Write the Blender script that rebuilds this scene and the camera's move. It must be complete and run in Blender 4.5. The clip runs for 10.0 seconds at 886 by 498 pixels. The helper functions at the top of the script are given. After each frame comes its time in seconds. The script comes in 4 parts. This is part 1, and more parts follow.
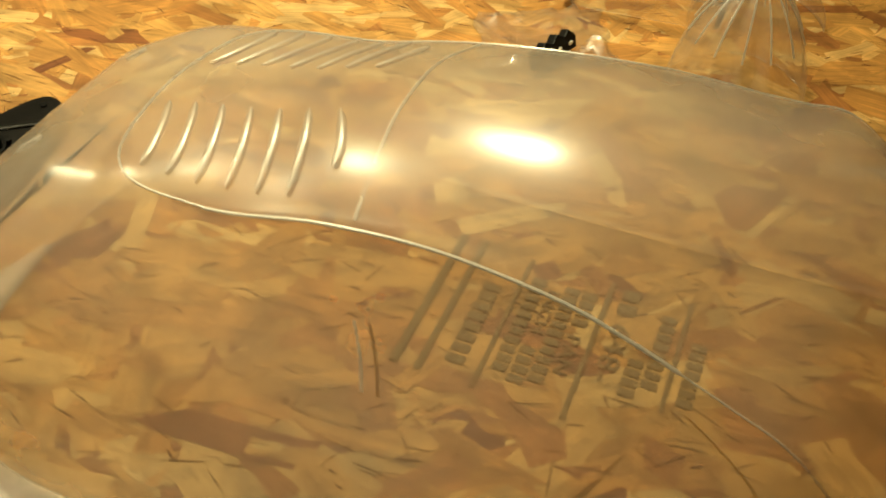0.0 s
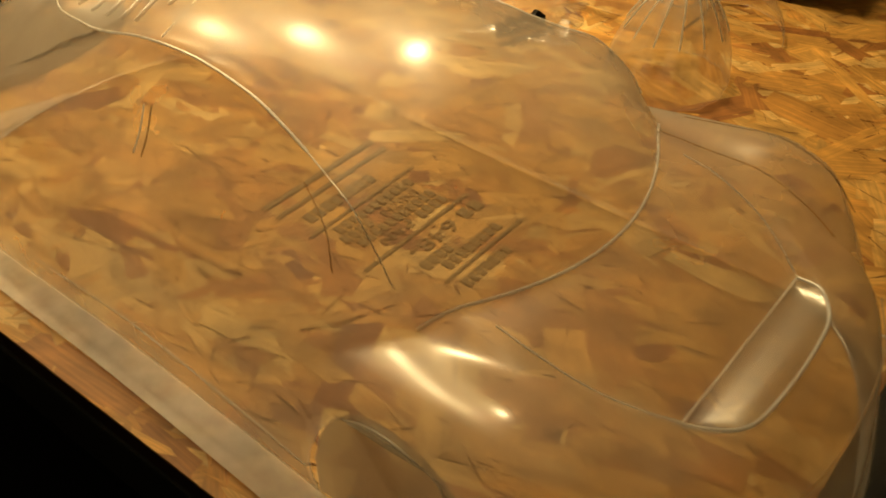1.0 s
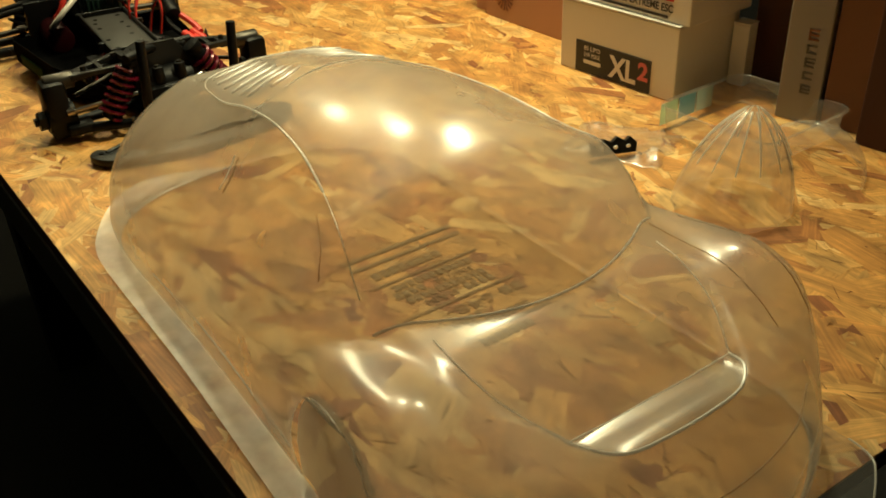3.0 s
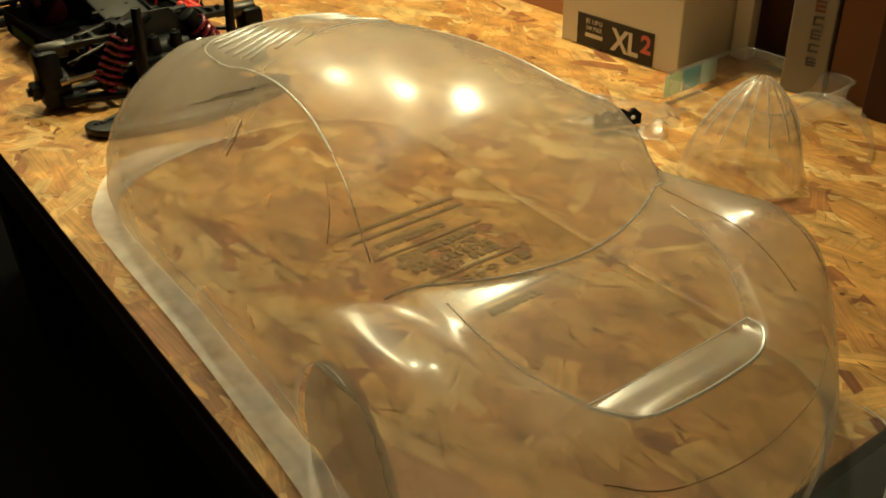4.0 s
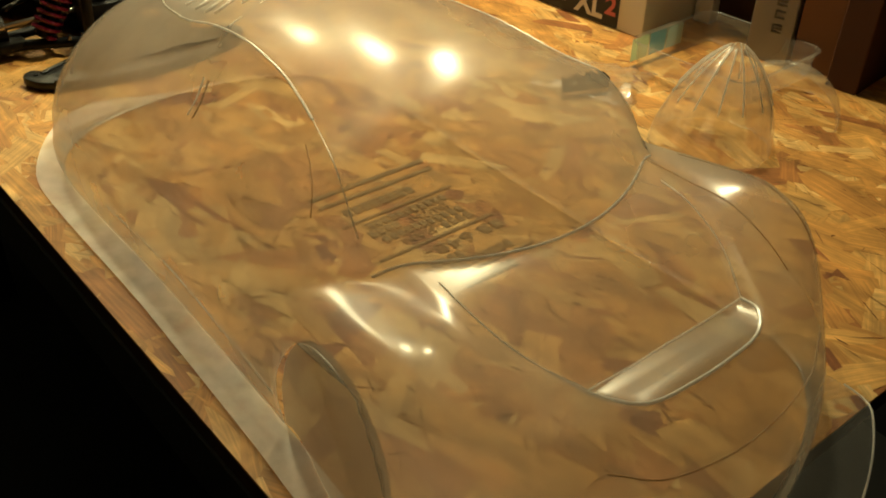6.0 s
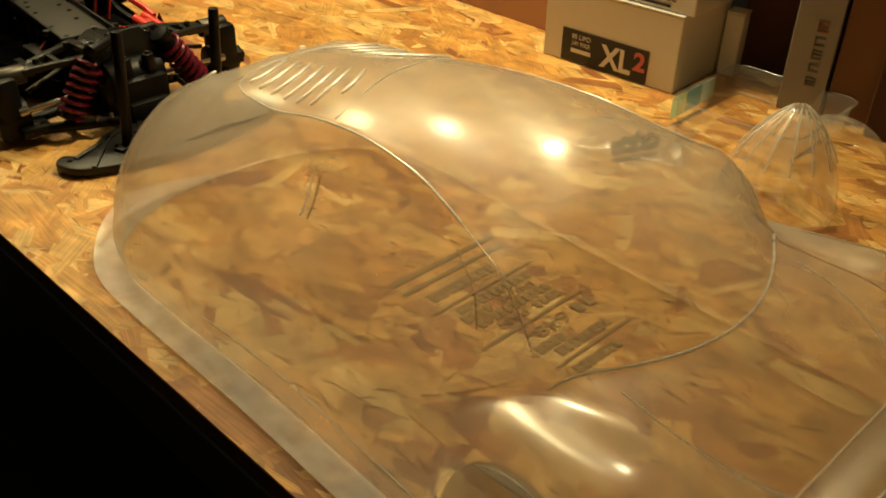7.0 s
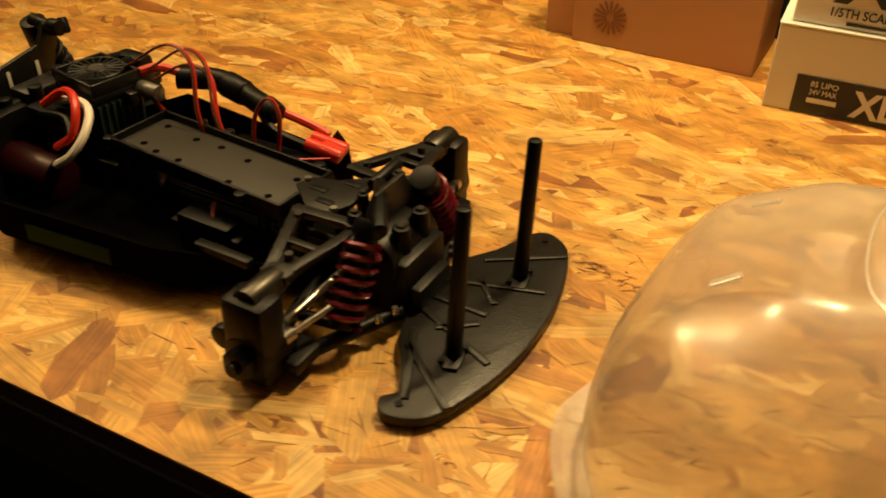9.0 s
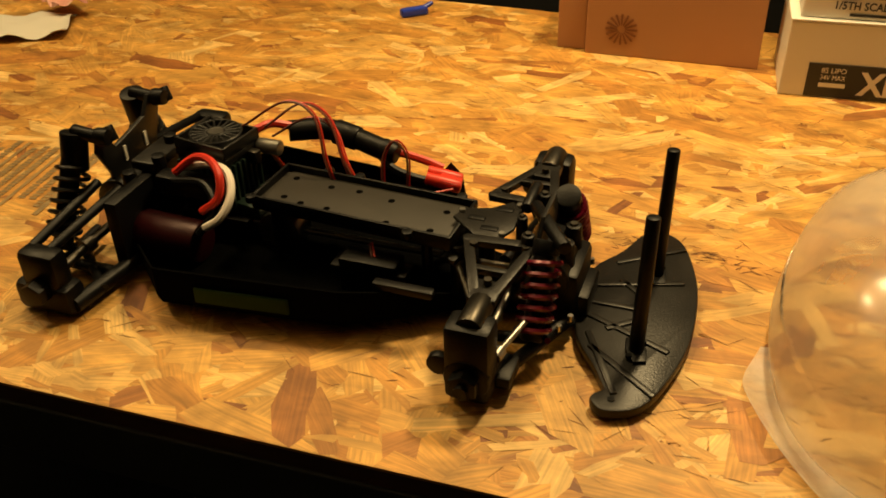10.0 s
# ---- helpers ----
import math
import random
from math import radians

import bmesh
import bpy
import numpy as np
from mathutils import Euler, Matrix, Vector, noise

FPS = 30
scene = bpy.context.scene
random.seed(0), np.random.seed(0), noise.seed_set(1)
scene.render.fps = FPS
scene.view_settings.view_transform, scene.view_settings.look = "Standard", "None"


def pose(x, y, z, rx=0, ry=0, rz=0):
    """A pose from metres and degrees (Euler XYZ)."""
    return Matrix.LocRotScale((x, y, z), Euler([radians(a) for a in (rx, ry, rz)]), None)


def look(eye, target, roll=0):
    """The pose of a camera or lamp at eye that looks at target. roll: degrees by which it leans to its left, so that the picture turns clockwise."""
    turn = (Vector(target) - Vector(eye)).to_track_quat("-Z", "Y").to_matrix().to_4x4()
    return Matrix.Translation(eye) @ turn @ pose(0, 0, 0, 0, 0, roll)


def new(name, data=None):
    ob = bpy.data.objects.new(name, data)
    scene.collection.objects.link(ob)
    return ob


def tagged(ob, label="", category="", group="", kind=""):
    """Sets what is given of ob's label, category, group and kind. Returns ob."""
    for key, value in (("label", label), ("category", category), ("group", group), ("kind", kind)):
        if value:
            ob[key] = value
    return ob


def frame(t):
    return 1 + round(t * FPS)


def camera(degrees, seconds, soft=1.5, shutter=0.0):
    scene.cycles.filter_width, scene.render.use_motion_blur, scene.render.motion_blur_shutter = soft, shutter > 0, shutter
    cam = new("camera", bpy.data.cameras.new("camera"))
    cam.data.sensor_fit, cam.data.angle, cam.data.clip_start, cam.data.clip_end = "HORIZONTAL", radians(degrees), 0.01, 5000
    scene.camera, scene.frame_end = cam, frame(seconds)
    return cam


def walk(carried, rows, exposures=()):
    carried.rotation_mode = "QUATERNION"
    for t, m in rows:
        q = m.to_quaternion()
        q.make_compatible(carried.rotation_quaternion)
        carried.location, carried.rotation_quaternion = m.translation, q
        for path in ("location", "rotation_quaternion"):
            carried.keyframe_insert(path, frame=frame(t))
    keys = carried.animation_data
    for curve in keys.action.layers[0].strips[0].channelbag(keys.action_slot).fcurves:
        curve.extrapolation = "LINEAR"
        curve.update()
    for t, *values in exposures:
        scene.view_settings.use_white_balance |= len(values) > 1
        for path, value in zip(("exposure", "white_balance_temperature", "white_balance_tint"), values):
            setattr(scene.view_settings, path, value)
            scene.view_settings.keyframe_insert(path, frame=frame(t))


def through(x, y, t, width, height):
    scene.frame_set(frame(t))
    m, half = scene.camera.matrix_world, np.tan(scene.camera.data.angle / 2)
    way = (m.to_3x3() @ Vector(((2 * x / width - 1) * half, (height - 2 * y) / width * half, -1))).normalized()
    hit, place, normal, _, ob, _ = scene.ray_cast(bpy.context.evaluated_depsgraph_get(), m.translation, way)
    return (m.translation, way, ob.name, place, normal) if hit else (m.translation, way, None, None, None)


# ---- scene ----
cam = camera(51.9, 10.0, 1.8, 0.25)
METRES, EYE, TILT, LEAN, TURN = 1.533, 0.42, 0.0, 0.0, 23.0
ROWS = [
    (0.0, 0.0, 0.0, 0.0, -0.15, -44.7, 0.15),
    (0.5, 0.0874, -0.0413, -0.0079, 8.87, -42.87, 2.04),
    (1.0, 0.1624, -0.084, -0.0038, 16.78, -40.93, 0.35),
    (1.5, 0.2319, -0.0928, -0.0146, 23.93, -39.78, -0.87),
    (2.0, 0.2664, -0.1058, -0.0056, 28.01, -37.63, 1.0),
    (2.5, 0.2744, -0.1132, 0.0048, 31.5, -33.59, 1.61),
    (3.0, 0.2727, -0.1178, 0.0026, 32.33, -31.32, 2.07),
    (4.5, 0.2608, -0.1204, -0.0152, 31.12, -33.74, 1.21),
    (5.0, 0.2626, -0.1193, -0.0177, 30.34, -35.76, 0.8),
    (6.5, 0.2025, -0.1188, -0.0047, 26.83, -34.12, -1.81),
    (7.0, 0.1536, -0.1265, 0.0006, 23.62, -33.12, -1.2),
    (7.5, 0.0847, -0.1191, 0.0035, 19.88, -32.76, -0.87),
    (8.0, 0.002, -0.0878, 0.0063, 17.97, -32.86, -1.24),
    (8.5, -0.0924, -0.0325, 0.0089, 15.85, -33.24, -0.02),
    (9.0, -0.2087, -0.0237, 0.0009, 6.82, -34.97, -0.94),
    (9.5, -0.3202, -0.0412, 0.0195, -1.79, -35.1, 1.17),
    (10.0, -0.344, -0.058, 0.0279, -3.57, -34.34, 1.29),
]
walk(cam, [(t, pose(0, 0, EYE, TILT, LEAN, TURN) @ pose(METRES * x, METRES * y, METRES * z, 90 + pitch, roll, yaw)) for t, x, y, z, yaw, pitch, roll in ROWS],
     [(0.0, 0.36, 5480, 0.4), (0.5, 0.2, 6300, 8.0), (1.0, 0.34, 6720, 11.8), (1.5, 0.42, 7050, 15.0), (2.0, 0.48, 6100, 6.6), (2.5, 0.44, 5560, 1.0), (3.0, 0.46, 5260, -1.8), (4.5, 0.36, 5560, 1.2), (5.0, 0.38, 6900, 13.6), (5.3, 0.38, 6100, 6.0), (6.3, 0.38, 5460, -0.4), (6.5, 0.38, 5620, 1.2), (7.0, 0.38, 5860, 3.6), (7.5, 0.38, 6600, 10.8), (8.0, 0.34, 6800, 12.8), (8.5, 0.38, 7250, 17.0), (9.0, 0.38, 7150, 16.2), (10.0, 0.42, 7000, 14.6)])


# ---- light ----
world = bpy.data.worlds.new("world")
scene.world = world
world.use_nodes = True
world.node_tree.nodes["Background"].inputs[0].default_value = (1.0, 0.62, 0.3, 1)
world.node_tree.nodes["Background"].inputs[1].default_value = 0.001
scene.view_settings.exposure = 0.0


def bulb(name, place, watts, radius, kind="POINT"):
    data = bpy.data.lights.new(name, kind)
    data.energy, data.shadow_soft_size, data.color = watts, radius, (1.0, 0.76, 0.37)
    ob = new(name, data)
    ob.location = place
    return ob


# Bulb placed from its reflection; invented cone dims the bench's right end.
main_bulb = bulb("spot_bulb", (-0.42, 0.78, 1.02), 37, 0.06, "SPOT")
main_bulb.data.spot_size, main_bulb.data.spot_blend = radians(93), 1.0
main_bulb.matrix_world = look((-0.42, 0.78, 1.02), (-0.46, 0.52, 0))
bulb("hanging_bulb", (-1.12, 0.62, 1.3), 19, 0.07)
bulb("hanging_bulb", (-1.95, 0.48, 1.35), 17, 0.06)


# ---- materials ----
def material(name):
    m = bpy.data.materials.new(name)
    m.use_nodes = True
    t = m.node_tree
    return m, t.nodes, t.links, t.nodes["Principled BSDF"]


def plain(name, color, rough=0.5, metal=0.0, scale=60.0, spread=0.25, bump=0.15, spec=0.5):
    """A paint, plastic or card with stains at one scale and grain at another."""
    m, n, l, p = material(name)
    co = n.new("ShaderNodeTexCoord")
    a, b = n.new("ShaderNodeTexNoise"), n.new("ShaderNodeTexNoise")
    a.inputs["Scale"].default_value, b.inputs["Scale"].default_value = scale * 0.25, scale * 6
    a.inputs["Detail"].default_value = 5
    l.new(co.outputs["Object"], a.inputs["Vector"])
    l.new(co.outputs["Object"], b.inputs["Vector"])
    mix = n.new("ShaderNodeMix")
    mix.data_type = "RGBA"
    mix.inputs[6].default_value = (*[c * (1 - spread) for c in color], 1)
    mix.inputs[7].default_value = (*[min(1, c * (1 + spread)) for c in color], 1)
    l.new(a.outputs[0], mix.inputs[0])
    l.new(mix.outputs[2], p.inputs["Base Color"])
    ra = n.new("ShaderNodeMapRange")
    ra.inputs[3].default_value, ra.inputs[4].default_value = max(0.02, rough - 0.1), min(1, rough + 0.12)
    l.new(a.outputs[0], ra.inputs[0])
    l.new(ra.outputs[0], p.inputs["Roughness"])
    bp = n.new("ShaderNodeBump")
    bp.inputs["Strength"].default_value, bp.inputs["Distance"].default_value = bump, 0.0006
    l.new(b.outputs[0], bp.inputs["Height"])
    l.new(bp.outputs[0], p.inputs["Normal"])
    p.inputs["Metallic"].default_value = metal
    p.inputs["Specular IOR Level"].default_value = spec
    return m


def strand_wood():
    """Pressed wood strands: a colour for each strand, grain along it."""
    m, n, l, p = material("strand_wood")
    geo, uv = n.new("ShaderNodeNewGeometry"), n.new("ShaderNodeUVMap")
    ramp = n.new("ShaderNodeValToRGB")
    stops = [(0.0, (0.27, 0.09, 0.02)), (0.06, (0.43, 0.175, 0.036)), (0.17, (0.545, 0.25, 0.047)), (0.5, (0.61, 0.31, 0.064)), (0.78, (0.67, 0.37, 0.092)), (1.0, (0.8, 0.52, 0.185))]
    ramp.color_ramp.elements[0].position, ramp.color_ramp.elements[0].color = 0, (*stops[0][1], 1)
    ramp.color_ramp.elements[1].position, ramp.color_ramp.elements[1].color = 1, (*stops[-1][1], 1)
    for pos, c in stops[1:-1]:
        e = ramp.color_ramp.elements.new(pos)
        e.color = (*c, 1)
    info, add, fract = n.new("ShaderNodeObjectInfo"), n.new("ShaderNodeMath"), n.new("ShaderNodeMath")
    fract.operation = "FRACT"
    l.new(geo.outputs["Random Per Island"], add.inputs[0])
    l.new(info.outputs["Random"], add.inputs[1])
    l.new(add.outputs[0], fract.inputs[0])
    l.new(fract.outputs[0], ramp.inputs[0])
    mp = n.new("ShaderNodeMapping")
    mp.inputs["Scale"].default_value = (18, 420, 1)
    l.new(uv.outputs[0], mp.inputs[0])
    g = n.new("ShaderNodeTexNoise")
    g.inputs["Scale"].default_value, g.inputs["Detail"].default_value = 1.0, 6
    l.new(mp.outputs[0], g.inputs["Vector"])
    st = n.new("ShaderNodeTexNoise")
    st.inputs["Scale"].default_value, st.inputs["Detail"].default_value = 24, 5
    l.new(uv.outputs[0], st.inputs["Vector"])
    gr = n.new("ShaderNodeMapRange")
    gr.inputs[1].default_value, gr.inputs[2].default_value = 0.3, 0.7
    gr.inputs[3].default_value, gr.inputs[4].default_value = 0.68, 1.16
    l.new(g.outputs[0], gr.inputs[0])
    sr = n.new("ShaderNodeMapRange")
    sr.inputs[1].default_value, sr.inputs[2].default_value = 0.3, 0.7
    sr.inputs[3].default_value, sr.inputs[4].default_value = 0.78, 1.18
    l.new(st.outputs[0], sr.inputs[0])
    co, wide = n.new("ShaderNodeTexCoord"), n.new("ShaderNodeTexNoise")
    stretch = n.new("ShaderNodeMapping")
    stretch.inputs["Scale"].default_value = (20, 36, 1)
    l.new(co.outputs["Object"], stretch.inputs[0])
    l.new(stretch.outputs[0], wide.inputs["Vector"])
    wide.inputs["Scale"].default_value, wide.inputs["Detail"].default_value, wide.inputs["Distortion"].default_value = 1.0, 7, 0.8
    wr = n.new("ShaderNodeMapRange")
    wr.inputs[1].default_value, wr.inputs[2].default_value = 0.3, 0.72
    wr.inputs[3].default_value, wr.inputs[4].default_value = 0.66, 1.3
    l.new(wide.outputs[0], wr.inputs[0])
    both, mu = n.new("ShaderNodeMath"), n.new("ShaderNodeMath")
    both.operation = mu.operation = "MULTIPLY"
    l.new(gr.outputs[0], both.inputs[0])
    l.new(sr.outputs[0], both.inputs[1])
    l.new(both.outputs[0], mu.inputs[0])
    l.new(wr.outputs[0], mu.inputs[1])
    vm = n.new("ShaderNodeVectorMath")
    vm.operation = "SCALE"
    l.new(ramp.outputs[0], vm.inputs[0])
    l.new(mu.outputs[0], vm.inputs["Scale"])
    l.new(vm.outputs[0], p.inputs["Base Color"])
    p.inputs["Roughness"].default_value = 0.55
    bp = n.new("ShaderNodeBump")
    bp.inputs["Strength"].default_value, bp.inputs["Distance"].default_value = 0.4, 0.0005
    l.new(g.outputs[0], bp.inputs["Height"])
    l.new(bp.outputs[0], p.inputs["Normal"])
    return m


def clear_sheet(name, haze, rough=0.07, gloss=1.0, sheen=0.08, edge=1.0, through=0.38, tint=(0.86, 0.84, 0.76), patch=14):
    """Thin clear plastic: straight see-through, a sharp shine, a soft sheen from fine scratches, and a film of scuffs."""
    m, n, l, p = material(name)
    n.remove(p)
    out = n["Material Output"]
    co = n.new("ShaderNodeTexCoord")
    clear = n.new("ShaderNodeBsdfTransparent")
    shine, soft_shine = n.new("ShaderNodeBsdfGlossy"), n.new("ShaderNodeBsdfGlossy")
    shine.inputs["Roughness"].default_value, soft_shine.inputs["Roughness"].default_value = rough, 0.4
    fr = n.new("ShaderNodeLayerWeight")
    pw = n.new("ShaderNodeMath")
    pw.operation = "POWER"
    pw.inputs[1].default_value = 4.0
    l.new(fr.outputs["Facing"], pw.inputs[0])
    amounts = []
    for slope, base in ((0.6 * gloss * edge, 0.04 * gloss), (1.0 * sheen, sheen)):
        fm = n.new("ShaderNodeMath")
        fm.operation = "MULTIPLY_ADD"
        fm.use_clamp = True
        fm.inputs[1].default_value, fm.inputs[2].default_value = slope, base
        l.new(pw.outputs[0], fm.inputs[0])
        amounts.append(fm)
    dif, tra = n.new("ShaderNodeBsdfDiffuse"), n.new("ShaderNodeBsdfTranslucent")
    dif.inputs[0].default_value = tra.inputs[0].default_value = (*tint, 1)
    film = n.new("ShaderNodeMixShader")
    film.inputs[0].default_value = through
    l.new(dif.outputs[0], film.inputs[1])
    l.new(tra.outputs[0], film.inputs[2])
    no = n.new("ShaderNodeTexNoise")
    no.inputs["Scale"].default_value, no.inputs["Detail"].default_value = patch, 5
    l.new(co.outputs["Object"], no.inputs["Vector"])
    hz = n.new("ShaderNodeMapRange")
    hz.inputs[1].default_value, hz.inputs[2].default_value = 0.3, 0.7
    hz.inputs[3].default_value, hz.inputs[4].default_value = haze * 0.7, haze * 1.3
    l.new(no.outputs[0], hz.inputs[0])
    last = clear
    for amount, lobe in ((hz, film), (amounts[1], soft_shine), (amounts[0], shine)):
        mx = n.new("ShaderNodeMixShader")
        l.new(amount.outputs[0], mx.inputs[0])
        l.new(last.outputs[0], mx.inputs[1])
        l.new(lobe.outputs[0], mx.inputs[2])
        last = mx
    l.new(last.outputs[0], out.inputs[0])
    return m


WOOD = strand_wood()
SHELL = clear_sheet("clear_polycarbonate", 0.31, 0.2, 1.35, 0.05, 0.6, 0.66, (0.97, 0.94, 0.85), 9)
INNER = clear_sheet("clear_polycarbonate_inside", 0.0, 0.25, 0.15, 0.0)
FLANGE = clear_sheet("whitened_trim_plastic", 0.42, 0.3, 0.6, 0.05, 0.25, 0.3, (0.94, 0.9, 0.83), 40)
PANEL = clear_sheet("hazed_opening_plastic", 0.72, 0.4, 0.5, 0.04, 0.3, 0.4, (0.85, 0.76, 0.62), 8)
# Whitish film and raised gloss stand in for lamp light mirrored in the vent.
VENT = clear_sheet("glint_vent_sheet", 0.1, 0.24, 3.2, 0.08, 0.3)
CLEAR = clear_sheet("clear_offcut_plastic", 0.14, 0.1, 2.0, 0.05, 0.08, 0.5)
TRIM = clear_sheet("clear_trim_plastic", 0.09, 0.2, 1.6, 0.04, 0.5)
BLACK = plain("black_nylon", (0.0023, 0.0023, 0.0025), 0.42, 0, 90, 0.35, 0.3, 0.22)
# Black nylon taken darker and duller for the shade in the tub.
TUB = plain("shade_black_tub", (0.0009, 0.0009, 0.0009), 0.85, 0, 90, 0.35, 0.2, 0.03)
SLIVER_SHADE = plain("sliver_and_gap_shade", (0.15, 0.058, 0.015), 0.7, 0, 200, 0.5, 0.3)
FACE_WOOD = plain("board_face_wood", (0.45, 0.22, 0.05), 0.6, 0, 150, 0.25, 0.4)
GREY = plain("dark_grey_composite", (0.0105, 0.0098, 0.009), 0.36, 0, 90, 0.4, 0.4, 0.3)
STEEL = plain("worn_steel", (0.45, 0.43, 0.4), 0.3, 1.0, 120, 0.2, 0.1)
RED = plain("red_anodised", (0.12, 0.003, 0.016), 0.28, 0.2, 90, 0.3, 0.1)
WIRE_RED = plain("red_wire_skin", (0.6, 0.03, 0.015), 0.38, 0, 90, 0.2, 0.05)
WIRE_WHITE = plain("white_wire_skin", (0.75, 0.68, 0.6), 0.4, 0, 90, 0.15, 0.05)
WIRE_BROWN = plain("brown_wire_skin", (0.16, 0.035, 0.02), 0.4, 0, 90, 0.2, 0.05)
CARD = plain("brown_card", (0.42, 0.22, 0.11), 0.75, 0, 25, 0.12, 0.2, 0.2)
WHITE_CARD = plain("white_card", (0.72, 0.69, 0.62), 0.5, 0, 20, 0.06, 0.1, 0.4)
INK = plain("black_ink", (0.02, 0.02, 0.02), 0.55, 0, 60, 0.2, 0.05)
PINK_INK = plain("pink_ink", (0.6, 0.14, 0.12), 0.5, 0, 60, 0.15, 0.05)
RED_INK = plain("red_ink", (0.5, 0.03, 0.03), 0.5, 0, 60, 0.15, 0.05)
STAMP = plain("stamp_ink", (0.27, 0.18, 0.075), 0.7, 0, 200, 0.5, 0.1)
# Colour taken to near black for the shade under the bench.
DARK_WOOD = plain("near_black_wood", (0.012, 0.0125, 0.01), 0.6, 0, 40, 0.3, 0.3)
RAIL_WOOD = plain("grey_green_timber", (0.04, 0.038, 0.03), 0.7, 0, 60, 0.4, 0.5)
EDGE_WOOD = plain("board_edge", (0.10, 0.04, 0.02), 0.8, 0, 120, 0.5, 0.8)
# Darkness of the unlit room put into the colour of floor and walls.
ROOM = plain("near_black_room", (0.007, 0.0065, 0.006), 0.8, 0, 10, 0.2, 0.2)
CEIL = plain("white_ceiling", (0.7, 0.68, 0.64), 0.8, 0, 10, 0.08, 0.2)
MOULDING = clear_sheet("clear_moulding", 0.36, 0.24, 3.0, 0.08, 0.1, 0.55, (0.97, 0.95, 0.9))
# Milky white in place of clear: lamp glints along moulded edges put into colour.
SHELL_RIB = clear_sheet("glint_white_edge", 0.7, 0.3, 4.0, 0.08, 0.03, 0.5, (0.98, 0.97, 0.93))
# Brown line for pillars, wing creases and the bumper seam.
SEAM = plain("brown_seam", (0.3, 0.2, 0.1), 0.5, 0, 200, 0.3, 0.1)
BAG = clear_sheet("clear_bag_film", 0.1, 0.1, 1.0, 0.08, 0.4)
STEEL_DARK = plain("dull_metal", (0.07, 0.064, 0.055), 0.4, 1.0, 120, 0.2, 0.1)
SILVER_CARD = plain("silver_card", (0.24, 0.225, 0.21), 0.4, 0.0, 20, 0.08, 0.1, 0.6)
# Brown card darkened for the shade between and behind the boxes.
DEEP_SHADE_CARD = plain("deep_shade_card", (0.075, 0.034, 0.018), 0.75, 0, 25, 0.15, 0.2, 0.2)
SUN_INK = plain("brown_ink", (0.2, 0.075, 0.03), 0.7, 0, 60, 0.2, 0.1)
TRAY = plain("brownish_tray_plastic", (0.024, 0.021, 0.017), 0.5, 0, 90, 0.25, 0.2, 0.4)
# Copy of the brown card, darkened for shade on the upright box.
SHADE_CARD = plain("shade_brown_card", (0.2, 0.1, 0.05), 0.75, 0, 25, 0.15, 0.2, 0.2)
CAN = plain("dull_silver_can", (0.2, 0.19, 0.17), 0.38, 0.6, 90, 0.2, 0.1)
PALE_INK = plain("grey_ink", (0.09, 0.085, 0.08), 0.5, 0, 60, 0.2, 0.05)
PALE_GREEN = clear_sheet("pale_green_film", 0.8, 0.2, 0.6, 0.03, 0.3, 0.6, (0.62, 0.8, 0.58))
BLUE_PRINT = clear_sheet("blue_film", 0.8, 0.2, 0.6, 0.03, 0.3, 0.6, (0.2, 0.5, 0.6))
FADED_BLUE = clear_sheet("faded_blue_film", 0.7, 0.2, 0.6, 0.03, 0.3, 0.6, (0.45, 0.62, 0.6))
DARK_BLUE = plain("dark_blue_plastic", (0.012, 0.014, 0.03), 0.3, 0, 40, 0.2, 0.05)
PINK = plain("pink_gloss_card", (0.7, 0.34, 0.28), 0.25, 0, 40, 0.15, 0.05)
BLUE = plain("blue_plastic", (0.02, 0.05, 0.45), 0.35, 0, 60, 0.2, 0.05)
MOTOR_RED = plain("dark_red_motor", (0.026, 0.0015, 0.0025), 0.35, 0.3, 90, 0.3, 0.1, 0.4)
GREEN = plain("green_tape", (0.02, 0.045, 0.012), 0.8, 0, 90, 0.3, 0.1, 0.08)
DARK_GREEN = plain("dark_green_metal", (0.012, 0.027, 0.02), 0.4, 0.2, 90, 0.3, 0.1)


# ---- mesh tools ----
def part(name, bm, mat, parent=None, label=""):
    me = bpy.data.meshes.new(name)
    bm.normal_update()
    bm.to_mesh(me)
    bm.free()
    me.materials.append(mat)
    ob = new(name, me)
    if parent is not None:
        ob.parent = parent
    if label:
        ob["label"] = label
    return ob


def thing(name, m, label, category, group=""):
    ob = new(name)
    ob.empty_display_size = 0.02
    ob.matrix_world = m
    return tagged(ob, label, category, group)


def smooth(ob, angle=40):
    for f in ob.data.polygons:
        f.use_smooth = True
    ob.data.set_sharp_from_angle(angle=radians(angle))
    return ob


def slab(bm, lo, hi, m=None, bevel=0.0):
    r = bmesh.ops.create_cube(bm, size=1, matrix=Matrix.Translation([(a + b) / 2 for a, b in zip(lo, hi)]) @ Matrix.Diagonal((*[b - a for a, b in zip(lo, hi)], 1)))
    vs = r["verts"]
    if bevel:
        es = list({e for v in vs for e in v.link_edges})
        r = bmesh.ops.bevel(bm, geom=es, offset=bevel, segments=2, affect="EDGES", profile=0.5)
        vs = list({v for f in r["faces"] for v in f.verts} | {v for v in vs if v.is_valid})
    if m is not None:
        bmesh.ops.transform(bm, matrix=m, verts=vs)
    return vs


